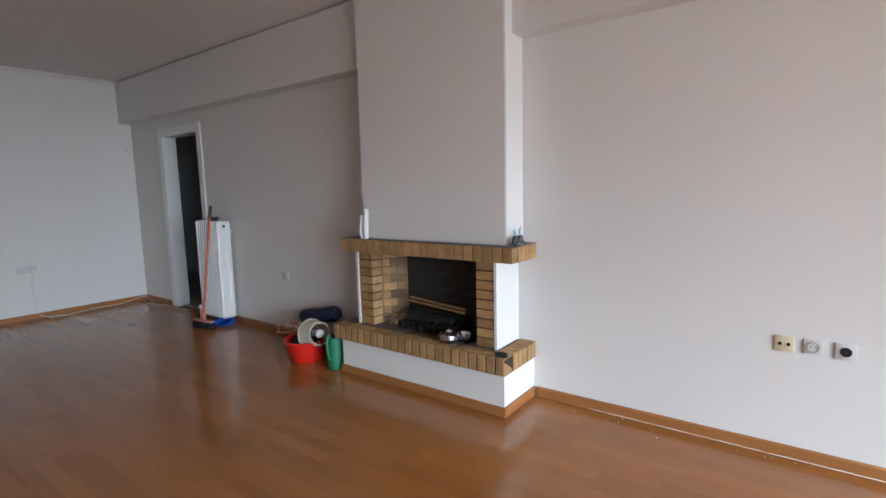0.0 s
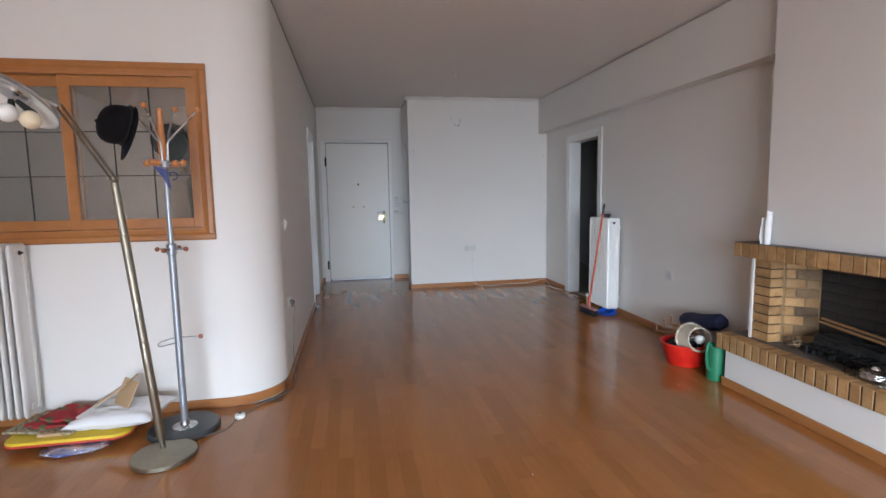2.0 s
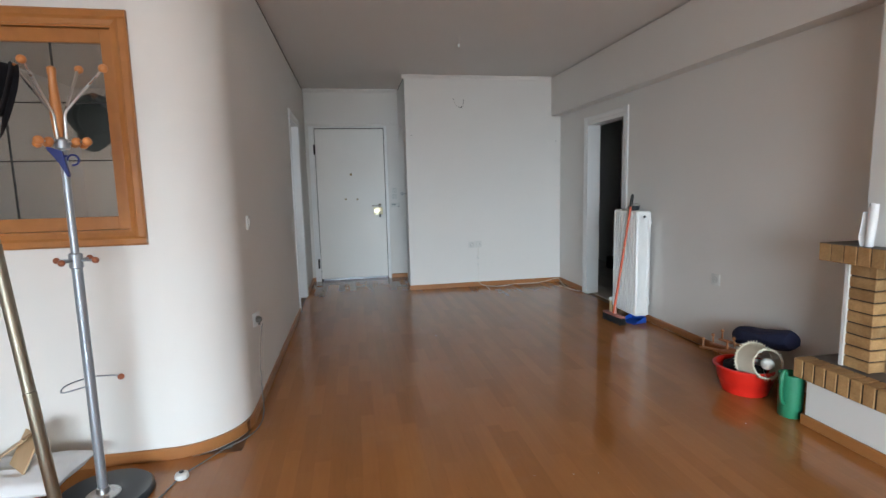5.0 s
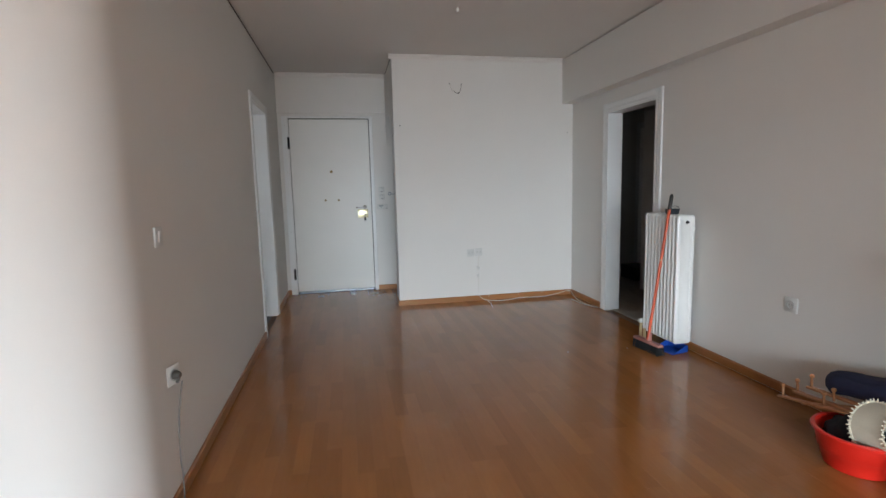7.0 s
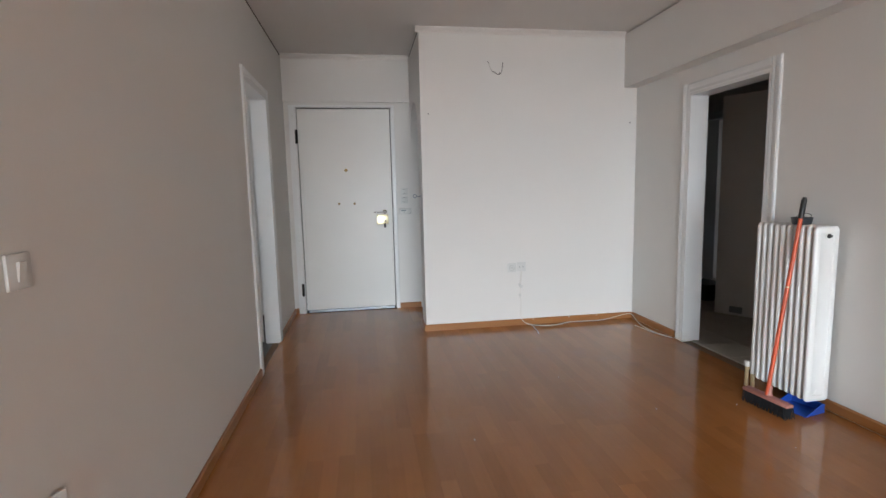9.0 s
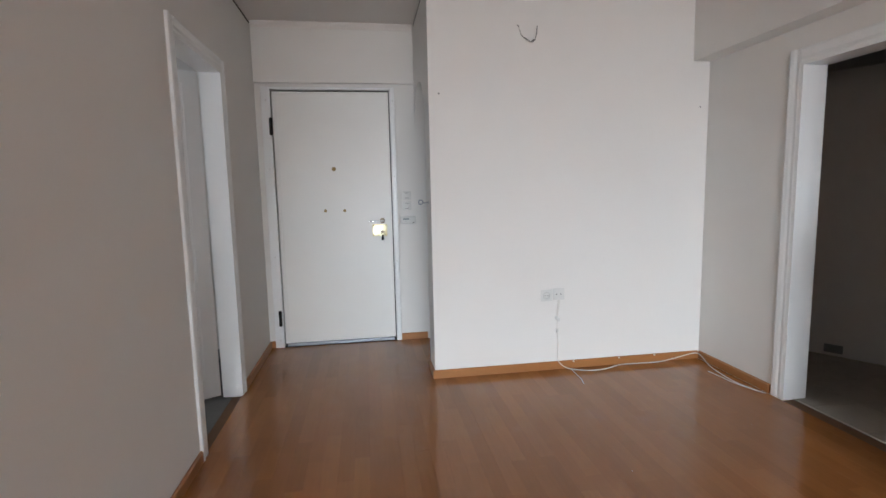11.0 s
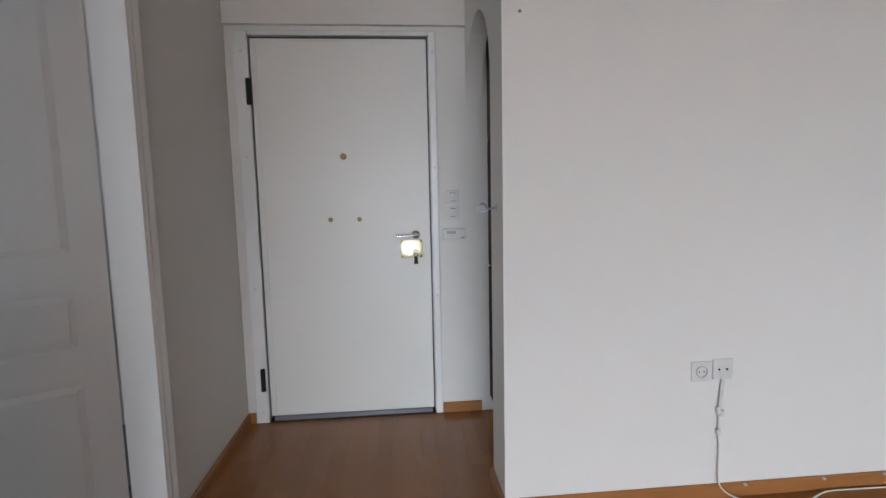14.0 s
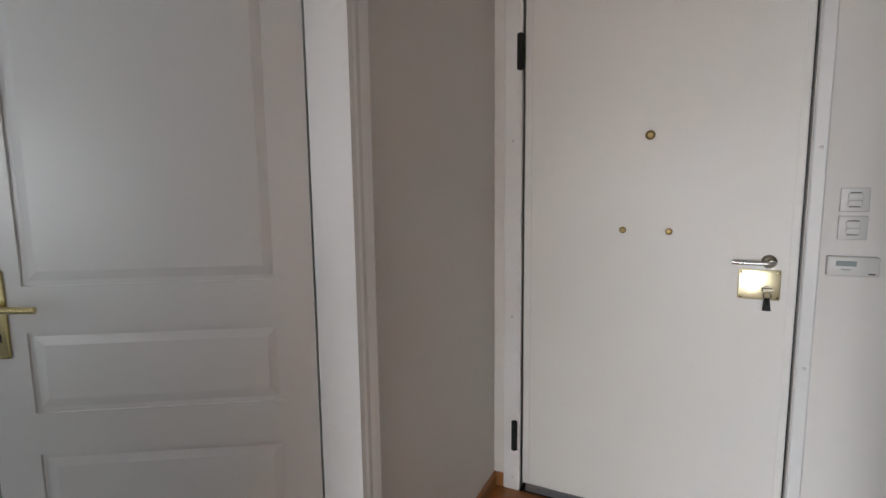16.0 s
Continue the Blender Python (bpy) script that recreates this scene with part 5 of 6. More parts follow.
for a in (75, 255, 165, 345):
    u = Vector((math.cos(radians(a)), math.sin(radians(a)), 0))
    o_ = Vector((RX, RY, 1.452))
    bm = bmesh.new()
    tube(bm, [o_ + u * 0.02, o_ + u * 0.09], 0.004, 10)
    pg = part("peg", bm, STEEL, th)
    for r in (0.058, 0.100):
        bm = bmesh.new()
        ball(bm, o_ + u * r, 0.0165)
        part("bead", bm, BEAD, pg, "orange wooden bead")

# peaked cap on one arm
th = thing("cap", (RX, -1.13, 1.62), "black felt peaked cap hanging on the coat stand", "cap")
cz = Vector((0.56, -0.78, 0.26)).normalized()
cyv = Vector((0.08, -0.28, -0.94))
cyv = (cyv - cz * cyv.dot(cz)).normalized()
cxv = cyv.cross(cz)
CM = Matrix.Translation((RX - 0.01, -1.098, 1.640)) @ Matrix((cxv, cyv, cz)).transposed().to_4x4()
bm = bmesh.new()
lathe(bm, [(0.092, -0.010), (0.096, 0.0), (0.099, 0.02), (0.101, 0.045), (0.098, 0.070), (0.087, 0.094), (0.068, 0.112), (0.040, 0.123), (0.018, 0.127), (0.001, 0.128)], None, 40, caps=False)
for v in bm.verts:
    q = v.co.copy()
    k = 1 + 0.035 * noise.noise(q * 11)
    v.co = Vector((q.x * 0.94 * k, q.y * k + 0.16 * max(0, q.z), q.z * k))
bmesh.ops.solidify(bm, geom=bm.faces[:], thickness=0.003)
bm.transform(CM)
part("crown", bm, BLACKC, th)
bm = bmesh.new()
nn = 40
rows_ = []
for j in range(7):
    row = []
    g_ = j / 6
    for i in range(nn + 1):
        a = 2 * math.pi * i / nn
        sa = max(0.0, math.sin(a)) ** 0.8
        r_ = 1 + 0.10 * g_
        row.append(bm.verts.new((0.090 * math.cos(a) * r_, 0.095 * math.sin(a) * r_ + 0.072 * g_ * sa, -0.004 - 0.008 * g_ - 0.010 * g_ * g_ * math.cos(a) ** 2)))
    rows_.append(row)
for r0, r1 in zip(rows_, rows_[1:]):
    for i in range(nn):
        bm.faces.new((r0[i], r0[i + 1], r1[i + 1], r1[i]))
bmesh.ops.solidify(bm, geom=bm.faces[:], thickness=0.004)
bm.transform(CM)
part("visor", bm, BLACKC, th)
bm = bmesh.new()
ball(bm, CM @ Vector((0, 0.02, 0.129)), 0.008)
part("button", bm, BLACKC, th)
bm = bmesh.new()
tube(bm, [CM @ Vector((0.0975 * math.cos(a), 0.101 * math.sin(a), 0.008)) for a in [2 * math.pi * k / 40 for k in range(40)]], 0.005, 8, closed=True)
part("band", bm, BLACKC, th)

# clip hanger on the stand
th = thing("clip_hanger", (RX + 0.03, RY, 1.43), "dark blue plastic clip hanger dangling from the coat stand", "hanger")
bm = bmesh.new()
prism(bm, [(RY - 0.035, 1.435), (RY + 0.012, 1.418), (RY + 0.030, 1.325), (RY + 0.022, 1.322), (RY - 0.002, 1.375), (RY - 0.040, 1.428)], "x", RX + 0.024, RX + 0.034)
part("clip", bm, BLUED, th, smooth=False)
bm = bmesh.new()
tube(bm, [(RX + 0.03, RY + 0.045 + 0.019 * math.cos(a), 1.385 + 0.019 * math.sin(a)) for a in [math.pi * (0.8 + 1.6 * k / 14) + 2 for k in range(15)]], 0.0035, 8)
tube(bm, [(RX + 0.03, RY + 0.005, 1.40), (RX + 0.03, RY + 0.028, 1.40)], 0.004, 8)
part("hook", bm, BLUED, th)

# ---- floor lamp ----
th = thing("floor_lamp", (-2.16, -0.955, 0), "antique brass uplighter floor lamp with leaning pole and tilted dish", "floor lamp")
bm = bmesh.new()
lathe(bm, [(0.140, 0.0005), (0.148, 0.004), (0.148, 0.022), (0.143, 0.027), (0.05, 0.031), (0.001, 0.032)], pose(-2.15, -0.945, 0), 56)
part("base", bm, ABRASS, th, "round brushed metal base")
A_, B_ = Vector((-2.20, -0.968, 0.028)), Vector((-2.20, -1.084, 1.365))
bm = bmesh.new()
tube(bm, [A_, A_.lerp(B_, 0.03), A_.lerp(B_, 0.045), A_.lerp(B_, 0.41)], 0.02, 20, radii=[0.013, 0.013, 0.0205, 0.0205])
part("lower_pole", bm, ABRASS, th)
bm = bmesh.new()
tube(bm, [A_.lerp(B_, 0.412), A_.lerp(B_, 0.80)], 0.0195, 20)
part("middle_pole", bm, ABRASS, th)
bm = bmesh.new()
tube(bm, [A_.lerp(B_, 0.802), A_.lerp(B_, 0.985), A_.lerp(B_, 0.99)], 0.0175, 20, radii=[0.0185, 0.0175, 0.012])
part("upper_pole", bm, ABRASS, th)
IVORY = mat("ivory_opal_glass", (0.80, 0.70, 0.50), 0.25, vary=0.05)
HC = Vector((-1.75, -1.222, 1.640))
HN = Vector((0.41, -0.305, -0.765)).normalized()
bm = bmesh.new()
ball(bm, B_, 0.012)
tube(bm, [B_ - Vector((0.0, 0.022, 0)), B_ + Vector((0.0, 0.022, 0))], 0.007, 10)
part("elbow", bm, ABRASS, th)
hinge_ = HC - HN * 0.035 + Vector((-0.05, 0.115, -0.04))
for s in (-0.011, 0.011):
    bm = bmesh.new()
    tube(bm, [B_ + Vector((0, s, 0)), hinge_ + Vector((0, s, 0.01))], 0.0058, 10)
    part("arm", bm, ABRASS, th)
LM = Matrix.Translation(HC) @ (-HN).to_track_quat("Z", "Y").to_matrix().to_4x4()
bm = bmesh.new()
lathe(bm, [(0.164, 0.0), (0.163, 0.004), (0.135, 0.026), (0.092, 0.042), (0.05, 0.050), (0.001, 0.052)], LM, 56, caps=False)
tube(bm, [hinge_, LM @ Vector((0.0, 0.0, 0.05))], 0.008, 10)
head = part("dish", bm, STEEL, th, "satin metal dish")
bm = bmesh.new()
lathe(bm, [(0.161, 0.0005), (0.132, 0.021), (0.090, 0.037), (0.05, 0.045), (0.001, 0.047)], LM, 56, caps=False)
part("reflector", bm, FROST, head, "white enamelled inside")
bm = bmesh.new()
lathe(bm, [(0.055, 0.043), (0.055, 0.030), (0.048, 0.022), (0.001, 0.020)], LM, 32, caps=False)
part("lamp_mount", bm, STEEL, head)
for c, opal in (((-1.745, -1.228, 1.592), FROST), ((-1.745, -1.154, 1.567), IVORY)):
    c = Vector(c)
    bm = bmesh.new()
    ball(bm, c, 0.034, u=24, v=16)
    part("bulb", bm, opal, head, "opal globe bulb")
    bm = bmesh.new()
    tube(bm, [c - HN * 0.026, c.lerp(LM @ Vector((0, 0, 0.025)), 0.75)], 0.012, 12, radii=[0.014, 0.009])
    part("lamp_socket", bm, BLACKP, head)

# ---- pile on the floor under the hatch ----
crumple((-2.335, -1.42, 0.001), (0.080, 0.140, 0.018), 7.0, FOILB, "foil_package", "crumpled silver and blue foil packet under the board", "packet")
th = thing("foam_board", (-2.53, -1.48, 0.012), "yellow foam board with a red edge lying on the floor", "board")
for nm, z0, z1, g, mm, lab in (("top_layer", 0.046, 0.062, 0.0, YELLOW, "yellow top layer"), ("bottom_layer", 0.036, 0.046, 0.004, REDFOAM, "red bottom layer")):
    bm = bmesh.new()
    pts = []
    for cx_, cy_, a0 in ((-2.385, -1.245, 0), (-2.62, -1.245, 90), (-2.62, -1.712, 180), (-2.385, -1.712, 270)):
        for k in range(6):
            a = radians(a0 + 18 * k)
            pts.append((cx_ + (0.055 + g) * math.cos(a), cy_ + (0.055 + g) * math.sin(a)))
    prism(bm, pts, "z", z0, z1)
    bmesh.ops.bevel(bm, geom=[e for e in bm.edges if abs(e.verts[0].co.z - e.verts[1].co.z) < 1e-5], offset=0.005, segments=2, affect="EDGES")
    part(nm, bm, mm, th, lab)
bm = bmesh.new()
for y in (-1.74, -1.25):
    box(bm, -2.60, -2.50, y - 0.03, y + 0.03, 0.0005, 0.036)
part("block", bm, SUBF, th, smooth=False)

RUG, n, l, b = nodes_of("red_patterned_rug")
tc, vor, rmp, nz = n.new("ShaderNodeTexCoord"), n.new("ShaderNodeTexVoronoi"), n.new("ShaderNodeValToRGB"), n.new("ShaderNodeTexNoise")
vor.inputs["Scale"].default_value, nz.inputs["Scale"].default_value = 17, 240
l.new(tc.outputs["Object"], vor.inputs["Vector"])
l.new(vor.outputs["Distance"], rmp.inputs[0])
els = rmp.color_ramp.elements
els[0].position, els[0].color = 0.0, (0.09, 0.10, 0.035, 1)
els[1].position, els[1].color = 0.32, (0.10, 0.12, 0.05, 1)
e = els.new(0.36)
e.color = (0.30, 0.025, 0.030, 1)
e = els.new(0.9)
e.color = (0.36, 0.020, 0.025, 1)
l.new(rmp.outputs[0], b.inputs["Base Color"])
b.inputs["Roughness"].default_value = 0.95
bp = n.new("ShaderNodeBump")
bp.inputs["Strength"].default_value = 0.5
l.new(nz.outputs[0], bp.inputs["Height"])
l.new(bp.outputs[0], b.inputs["Normal"])
RUGEDGE = mat("rug_border_weave", (0.50, 0.42, 0.27), 0.95, vary=0.25, scale=60, grain=200, bump=0.5, tint=(0.03, 0.025, 0.02))

th = thing("folded_rug", (-2.57, -1.67, 0.062), "folded red patterned rug with a cream and black border", "rug")


def sheet(x0, x1, y0, y1, z, t, seed, amp, m=None):
    b_ = bmesh.new()
    nx, ny = 16, 22
    g = [[b_.verts.new((x0 + (x1 - x0) * i / nx, y0 + (y1 - y0) * j / ny, z + amp * (0.5 + noise.noise(Vector((i * 0.22, j * 0.18, seed)))))) for j in range(ny + 1)] for i in range(nx + 1)]
    for i in range(nx):
        for j in range(ny):
            b_.faces.new((g[i][j], g[i + 1][j], g[i + 1][j + 1], g[i][j + 1]))
    bmesh.ops.recalc_face_normals(b_, faces=b_.faces)
    ext = bmesh.ops.extrude_face_region(b_, geom=b_.faces[:])
    for v in [q for q in ext["geom"] if isinstance(q, bmesh.types.BMVert)]:
        v.co.z += t
    if m:
        b_.transform(m)
    return b_


rm = pose(-2.530, -1.615, 0, 0, 0, -14) @ Matrix.Diagonal((1.08, 1.12, 1.0, 1.0))
part("fold", sheet(-0.13, 0.12, -0.16, 0.17, 0.064, 0.012, 1.0, 0.006, rm), RUGEDGE, th, "cream and black border")
part("fold", sheet(-0.125, 0.085, -0.085, 0.175, 0.082, 0.012, 2.0, 0.010, rm), RUG, th)
part("fold", sheet(-0.11, 0.06, -0.02, 0.18, 0.104, 0.012, 3.0, 0.014, rm), RUG, th)

th = thing("pillow", (-2.56, -1.34, 0.062), "plump white cotton pillow lying on the board", "pillow")
bm = bmesh.new()
bmesh.ops.create_cube(bm, size=2.0)
bmesh.ops.subdivide_edges(bm, edges=bm.edges, cuts=22, use_grid_fill=True)
for v in bm.verts:
    q = v.co.copy()
    u, w_ = q.x, q.y
    th_ = ((1 - abs(u) ** 3.0) * (1 - abs(w_) ** 3.0))
    th_ = max(0.0, th_) ** 0.5
    pin = 1 - 0.10 * (1 - abs(u) ** 2) * (1 if abs(w_) > 0.98 else abs(w_) ** 4)
    pin2 = 1 - 0.10 * (1 - abs(w_) ** 2) * abs(u) ** 4
    v.co = Vector((u * 0.145 * pin2, w_ * 0.235 * pin, q.z * 0.048 * th_ + (0.011 * noise.noise(Vector((u * 3, w_ * 3, 5))) + 0.008 * noise.noise(Vector((u * 7, w_ * 7, 9)))) * th_))
bm.transform(pose(-2.500, -1.275, 0.110, 4, 3, -8))
part("cover", bm, PILLOW, th)

th = thing("magazine_rack", (-2.50, -1.27, 0.15), "pale bent plywood magazine rack lying on the pillow", "magazine rack")
apex = Vector((-2.52, -1.215, 0.285))
for foot, wid in (((-2.50, -1.395, 0.165), 0.10), ((-2.47, -1.262, 0.158), 0.15)):
    foot = Vector(foot)
    dd = foot - apex
    bm = bmesh.new()
    tbox(bm, Matrix.Translation((apex + foot) / 2) @ dd.to_track_quat("X", "Z").to_matrix().to_4x4(), dd.length, wid, 0.007, 0.002)
    part("panel", bm, ASH, th, smooth=False)
bm = bmesh.new()
tube(bm, [apex + Vector((-0.07, -0.003, 0.002)), apex + Vector((0.07, -0.003, 0.002))], 0.006, 10)
part("bend", bm, ASH, th)
bm = bmesh.new()
box(bm, -2.40, -2.37, -1.62, -1.48, 0.063, 0.078, 0.002)
single("wood_offcut", bm, ASH, (-2.385, -1.55, 0.063), "short pale wooden batten on the board", "wood", smooth=False)

# lamp cable with foot switch
th = thing("foot_switch", (-2.54, -0.674, 0), "white round foot switch on the lamp's cable", "foot switch")
bm = bmesh.new()
lathe(bm, [(0.026, 0.0005), (0.030, 0.006), (0.027, 0.022), (0.016, 0.028)], pose(-2.54, -0.674, 0), 24)
part("housing", bm, WPLAS, th)
bm = bmesh.new()
lathe(bm, [(0.011, 0.027), (0.011, 0.033), (0.008, 0.035)], pose(-2.54, -0.674, 0), 16)
part("button", bm, BLACKP, th)
th = thing("lamp_cable", (-2.6, -0.70, 0), "thin grey lamp cable on the floor, plugged into a socket", "cable")
bm = bmesh.new()
tube(bm, curve_pts([(-2.285, -0.90, 0.006), (-2.33, -0.82, 0.004), (-2.40, -0.72, 0.004), (-2.47, -0.70, 0.004), (-2.515, -0.685, 0.008)], 7), 0.003, 6)
tube(bm, curve_pts([(-2.56, -0.665, 0.010), (-2.66, -0.61, 0.004), (-2.76, -0.545, 0.004), (-2.86, -0.455, 0.004), (-2.98, -0.42, 0.004), (-3.12, -0.425, 0.005), (-3.19, -0.436, 0.03),
                    (-3.205, -0.440, 0.10), (-3.200, -0.440, 0.20), (-3.212, -0.438, 0.33), (-3.228, -0.428, 0.44), (-3.236, -0.420, 0.495)], 7), 0.003, 6)
part("cord", bm, CABLEG, th)
bm = bmesh.new()
lathe(bm, [(0.018, 0.0), (0.0185, 0.010), (0.015, 0.020), (0.010, 0.026)], pose(-3.234, YL + 0.016, 0.523, -90, 0, -18), 18)
tbox(bm, pose(-3.230, YL + 0.030, 0.505, -20), 0.013, 0.012, 0.032, 0.003)
part("plug", bm, mat("brown_grey_plug", (0.075, 0.065, 0.055), 0.45, vary=0.05), th, "dark grey plug")

# telephone cable along the skirting
th = thing("telephone_cable", (XJ, 1.64, 0), "white telephone cable with connectors, trailing along the skirting", "cable")
bm = bmesh.new()
tube(bm, curve_pts([(XJ + 0.008, 1.640, 0.492), (XJ + 0.014, 1.633, 0.43), (XJ + 0.016, 1.628, 0.375)], 5), 0.0045, 8)
tube(bm, curve_pts([(XJ + 0.012, 1.646, 0.492), (XJ + 0.016, 1.640, 0.43), (XJ + 0.014, 1.634, 0.375)], 5), 0.0032, 8)
tube(bm, curve_pts([(XJ + 0.012, 1.630, 0.355), (XJ + 0.012, 1.632, 0.285)], 4), 0.003, 8)
tube(bm, curve_pts([(XJ + 0.012, 1.631, 0.272), (XJ + 0.010, 1.638, 0.20), (XJ + 0.016, 1.634, 0.11), (XJ + 0.022, 1.645, 0.05), (XJ + 0.04, 1.70, 0.012), (XJ + 0.075, 1.79, 0.004), (XJ + 0.092, 1.88, 0.004), (XJ + 0.075, 1.98, 0.004), (XJ + 0.035, 2.09, 0.006),
                    (XJ + 0.03, 2.24, 0.004), (XJ + 0.03, 2.40, 0.004), (XJ + 0.022, 2.53, 0.02), (XJ + 0.024, 2.67, 0.045), (XJ + 0.07, 2.695, 0.035), (-6.10, 2.68, 0.006), (-5.96, 2.652, 0.004), (-5.80, 2.640, 0.004), (-5.69, 2.660, 0.004), (-5.61, 2.690, 0.004)], 7), 0.0032, 8)
tube(bm, curve_pts([(-6.00, 2.60, 0.004), (-5.90, 2.612, 0.004), (-5.78, 2.625, 0.004), (-5.64, 2.672, 0.004)], 6), 0.0028, 8)
tube(bm, curve_pts([(XJ + 0.045, 1.72, 0.010), (-6.15, 1.72, 0.004), (-6.05, 1.715, 0.004), (-5.965, 1.695, 0.004)], 6), 0.0022, 8)
part("cord", bm, CABLE, th)
for z, y in ((0.368, 1.626), (0.356, 1.640), (0.277, 1.630)):
    bm = bmesh.new()
    tbox(bm, pose(XJ + 0.014, y, z, 12 * (z > 0.36)), 0.016, 0.018, 0.026, 0.003)
    part("connector", bm, WPLAS, th, "small white cable connector")
for y in (1.75, 2.09, 2.36):
    bm = bmesh.new()
    tbox(bm, pose(XJ + 0.018, y, 0.052), 0.012, 0.01, 0.008, 0.001)
    part("cable_clip", bm, WPLAS, th)

# ---- corridor, closet and kitchen beyond the openings ----
cf = casing("door_frame_far", "x", 4.1, -1, -7.15, -6.4, 1.95, 0.06, 0.12, "pale door lining at the end of the corridor")
# cupboard close behind the arch; its near-black tones paint in the closet's darkness
BROWNW = mat("dim_closet_brown", (0.050, 0.024, 0.012), 0.7, vary=0.15, scale=3, grain=40, stretch=(0.4, 2, 2))
th = thing("wardrobe", (-6.79, 1.25, 0), "dark brown and black wooden cupboard, its tones standing in for the dark of the unlit closet", "wardrobe")
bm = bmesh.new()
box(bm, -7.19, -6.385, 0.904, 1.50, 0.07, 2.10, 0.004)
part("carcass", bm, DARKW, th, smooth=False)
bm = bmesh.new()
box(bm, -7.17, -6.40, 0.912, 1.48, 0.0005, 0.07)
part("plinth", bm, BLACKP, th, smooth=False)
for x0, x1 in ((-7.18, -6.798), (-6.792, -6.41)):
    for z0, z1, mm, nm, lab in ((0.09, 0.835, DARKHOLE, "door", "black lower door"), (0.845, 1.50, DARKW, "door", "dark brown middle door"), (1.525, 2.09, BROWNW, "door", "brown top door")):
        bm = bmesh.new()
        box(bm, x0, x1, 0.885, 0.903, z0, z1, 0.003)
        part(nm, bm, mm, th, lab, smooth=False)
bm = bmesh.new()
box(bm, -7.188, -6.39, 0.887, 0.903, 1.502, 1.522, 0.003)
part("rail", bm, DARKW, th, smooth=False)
kt = thing("kitchen_cabinet", (-6.98, -1.9, 0), "grey-white kitchen base cabinet with worktop in the dim kitchen", "cabinet")
bm = bmesh.new()
box(bm, -7.27, -6.72, -3.17, -1.5, 0.1, 0.86)
part("body", bm, CABW, kt, smooth=False)
bm = bmesh.new()
box(bm, -7.27, -6.68, -3.17, -1.48, 0.86, 0.90, 0.004)
part("worktop", bm, TILEG, kt, smooth=False)
for k in range(3):
    bm = bmesh.new()
    box(bm, -6.719, -6.70, -3.16 + 0.553 * k, -2.613 + 0.553 * k, 0.11, 0.85, 0.003)
    part("door", bm, CABW, kt, smooth=False)
bm = bmesh.new()
box(bm, -7.25, -6.75, -3.16, -1.51, 0.0005, 0.1)
part("plinth", bm, BLACKP, kt, smooth=False)
th = thing("window_3", (-3.81, -3.24, 0.95), "white framed kitchen window", "window", kind="structure")
bm = bmesh.new()
for q in ((-4.458, -4.40, 0.952, 2.098), (-3.22, -3.162, 0.952, 2.098), (-4.40, -3.22, 0.952, 1.01), (-4.40, -3.22, 2.04, 2.098), (-3.84, -3.78, 1.01, 2.04)):
    box(bm, q[0], q[1], -3.225, -3.185, q[2], q[3])
part("window_frame", bm, LACQ, th, smooth=False)
for x0, x1 in ((-4.40, -3.84), (-3.78, -3.22)):
    bm = bmesh.new()
    box(bm, x0, x1, -3.207, -3.203, 1.01, 2.04)
    pn = part("pane", bm, PANE, th, smooth=False)
    pn.visible_shadow = False

# white door leaf standing open in the corridor
dl = thing("door_3", (-6.24, 3.56, 0), "plain white lacquered door standing open in the dim corridor", "door", kind="structure")
DM = pose(-6.24, 3.56, 0, 0, 0, 31.5)
bm = bmesh.new()
box(bm, 0.0, 0.74, 0.0, 0.038, 0.006, 2.02, 0.002)
bm.transform(DM)
part("leaf", bm, LACQ, dl, smooth=False)
bm = bmesh.new()
box(bm, 0.13, 0.24, -0.010, -0.0005, 0.03, 0.09, 0.003)
bm.transform(DM)
part("vent_plate", bm, GREYM, dl, "small grey plate", smooth=False)
bm = bmesh.new()
box(bm, -7.05, -6.68, 3.80, 4.06, 0.0, 0.17, 0.006)
single("storage_box", bm, BLACKP, (-6.86, 3.93, -0.003), "black box on the corridor floor", "box", smooth=False)

# crumbs of plaster and a ragged line of filler along the skirting
rc = random.Random(11)
bm = bmesh.new()
for k in range(46):
    if k < 30:
        c = Vector((rc.uniform(-1.0, 1.2), YR - 0.02 - abs(rc.gauss(0, 0.05)), 0.001))
    else:
        c = Vector((rc.uniform(-5.5, 0.0), rc.uniform(0.2, 2.4), 0.001))
    r = rc.uniform(0.001, 0.0036)
    bmesh.ops.create_icosphere(bm, subdivisions=1, radius=r, matrix=Matrix.Translation(c + Vector((0, 0, r * 0.4))) @ Matrix.Diagonal((1.3, 1, 0.5, 1)))
tagged(single("plaster_crumbs", bm, PAINT, (0, 0, 0), "white crumbs of plaster scattered on the floor", "debris", kind="stuff"), "white crumbs of plaster scattered on the floor", "debris", "", "stuff")
bm = bmesh.new()
for a, b_ in ((-0.72, 0.10), (0.13, 1.6)):
    n_ = 40
    tube(bm, [(a + (b_ - a) * i_ / n_, YR - 0.0155 - 0.004 * noise.noise(Vector((i_ * 0.6, a, 0))), 0.001) for i_ in range(n_ + 1)], 0.004, 6, radii=[0.0010 + 0.002 * max(0, 0.5 + noise.noise(Vector((i_ * 0.45, 3, a)))) for i_ in range(n_ + 1)])
setting("trim_filler", bm, PAINT, "ragged white line of filler along the skirting foot", "trim", smooth=True)

# ---- floor pieces ----
tiles("floor_corridor", -8.1, -3.5, 2.80, 4.9, 0.30, "dull beige square floor tiles in the corridor", TILEB)
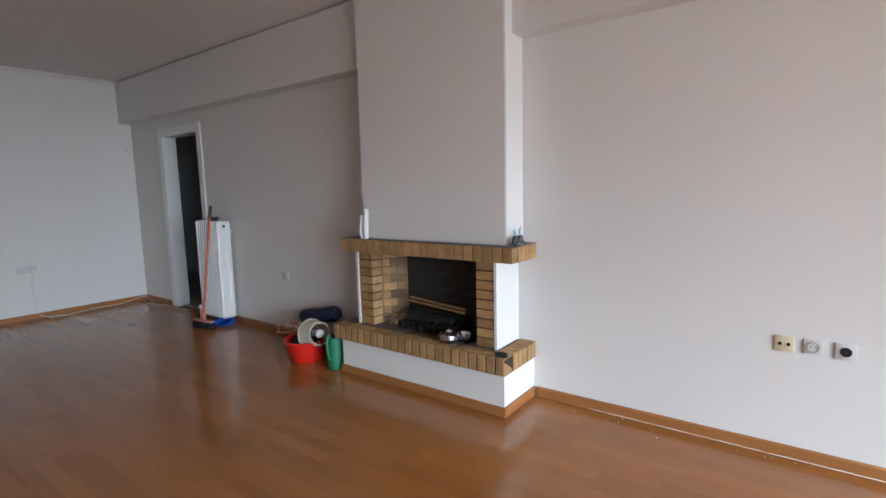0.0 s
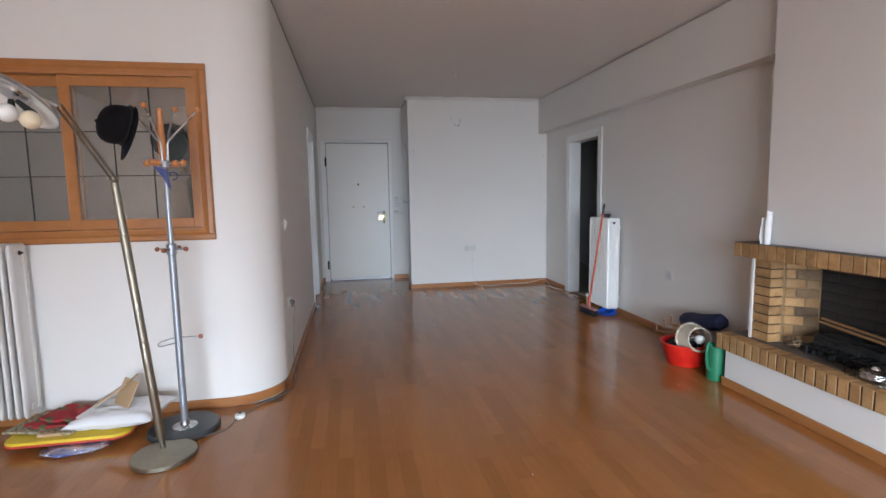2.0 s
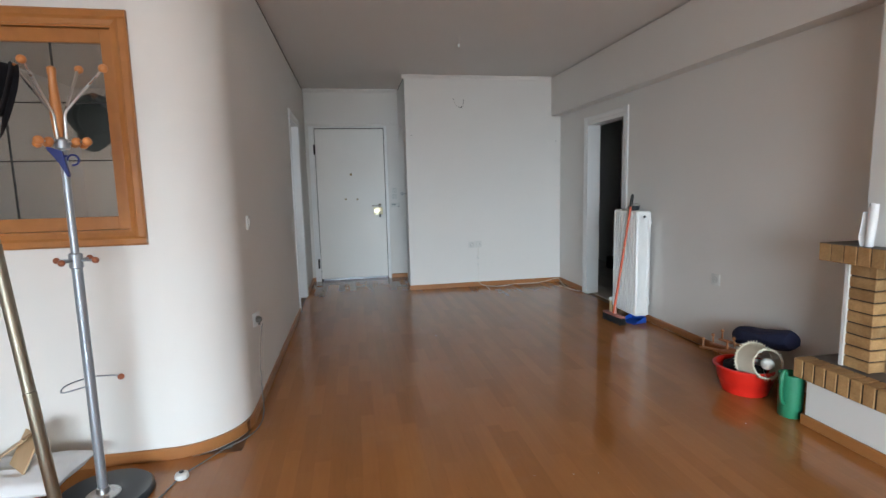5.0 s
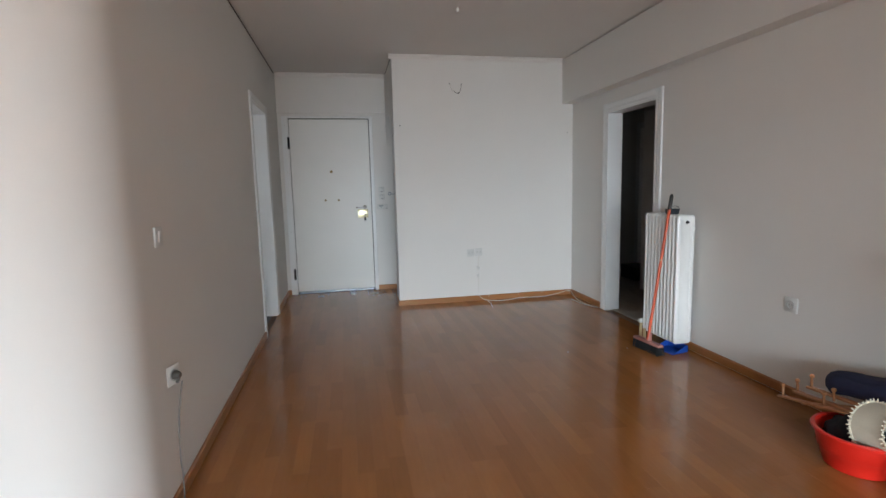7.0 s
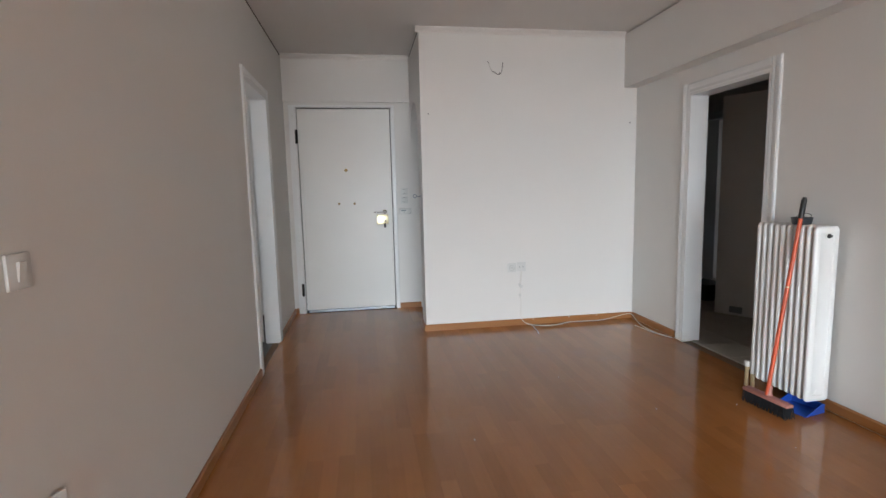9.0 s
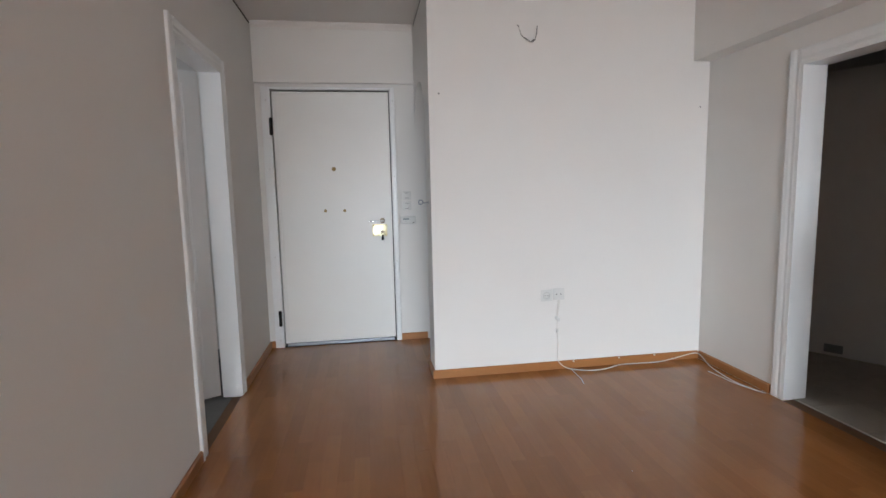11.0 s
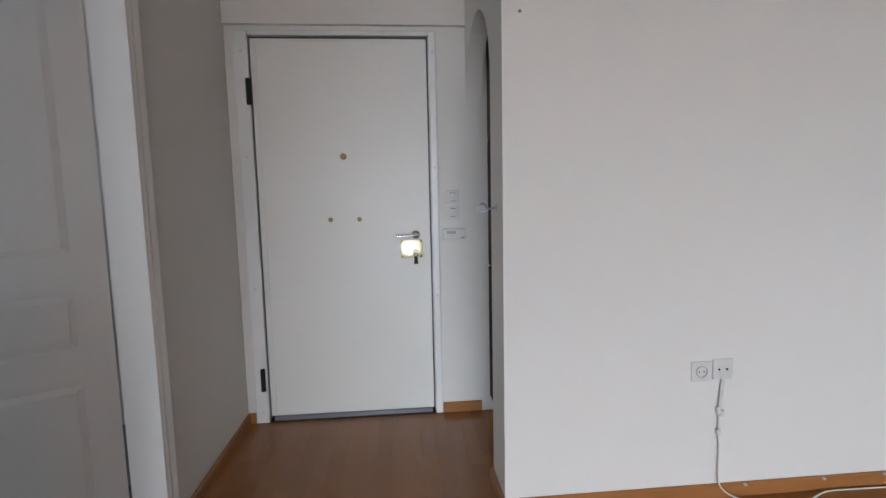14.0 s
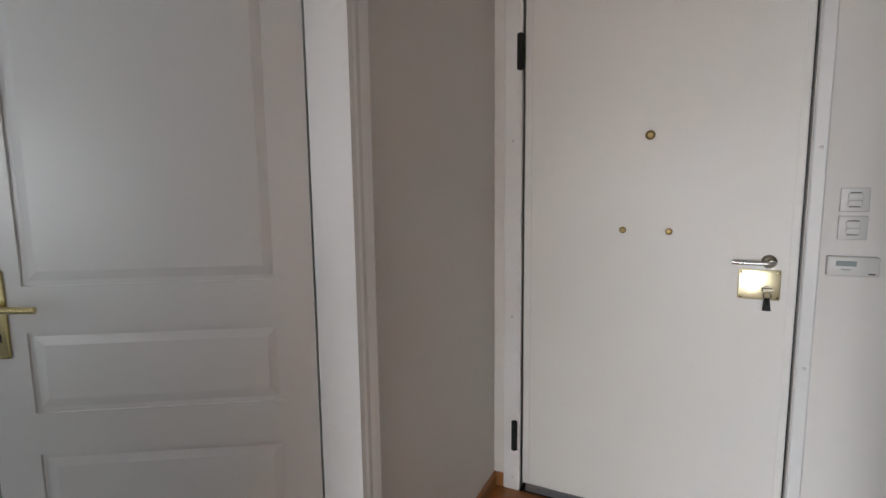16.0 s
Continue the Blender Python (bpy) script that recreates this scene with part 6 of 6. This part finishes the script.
tiles("floor_kitchen", -7.3, -2.79, -3.22, YL - 0.06, 0.30, "pale grey square floor tiles in the kitchen", TILEG)

SW, SLN = 0.072, 0.46


def strip_bm(length):
    b = bmesh.new()
    box(b, 0.0001, length - 0.0001, 0.0001, SW - 0.0001, -0.012, 0.0)
    return b


STRIPS = {}
rest_v, rest_f = [], []
rng = random.Random(4)
made = 0
y = YL + 0.001


def lay(x0, x1, y0, own):
    global made
    if own and made < 300:
        key = round((x1 - x0) / 0.02)
        if key not in STRIPS:
            STRIPS[key] = mesh_of("plank", strip_bm(key * 0.02), FLOORW)
        o = new("plank", STRIPS[key])
        o.parent = FLOOR
        o.location = (x0, y0, rng.uniform(-0.0001, 0.0001))
        o.rotation_euler = (radians(rng.uniform(-0.05, 0.05)), radians(rng.uniform(-0.02, 0.02)), 0)
        made += 1
    else:
        k = len(rest_v)
        dz, t1, t2 = rng.uniform(-0.0001, 0.0001), rng.uniform(-0.00004, 0.00004), rng.uniform(-0.00005, 0.00005)
        g = 0.0001
        for z in (-0.012, 0.0):
            for xx, yy, s in ((x0 + g, y0 + g, t1 + t2), (x1 - g, y0 + g, -t1 + t2), (x1 - g, y0 + SW - g, -t1 - t2), (x0 + g, y0 + SW - g, t1 - t2)):
                rest_v.append((xx, yy, z + dz + (s if z == 0 else 0)))
        rest_f.extend([(k + 4, k + 5, k + 6, k + 7), (k, k + 1, k + 5, k + 4), (k + 1, k + 2, k + 6, k + 5), (k + 2, k + 3, k + 7, k + 6), (k + 3, k, k + 4, k + 7)])


def lay_rows(xa, xb, ya, yb, own_range):
    row = 0
    yy = ya
    while yy + SW <= yb:
        xx = xa - rng.uniform(0, SLN)
        while xx < xb:
            step = round(rng.choice((0.42, 0.5, 0.58, 0.7)) / 0.02) * 0.02
            a, b_ = max(xx, xa), min(xx + step, xb)
            n_ = round((b_ - a) / 0.02)
            if n_ > 0:
                mid = (a + b_) / 2
                lay(a, a + (b_ - a), yy, own_range[0] < mid < own_range[1] and own_range[2] < yy < own_range[3] and abs((b_ - a) - n_ * 0.02) < 1e-6)
            xx += step
        yy += SW
        row += 1


lay_rows(-7.19, 4.94, YL + 0.002, 2.72, (-6.4, -2.2, 0.0, 2.2))
lay_rows(XH + 0.001, 4.94, YL + 0.002 - 37 * SW, YL + 0.003, (9, 9, 9, 9))
me = bpy.data.meshes.new("parquet_strips")
me.from_pydata(rest_v, [], rest_f)
me.materials.append(FLOORW)
rest = new("parquet_strips", me)
rest.parent = FLOOR
tagged(rest, kind="stuff")
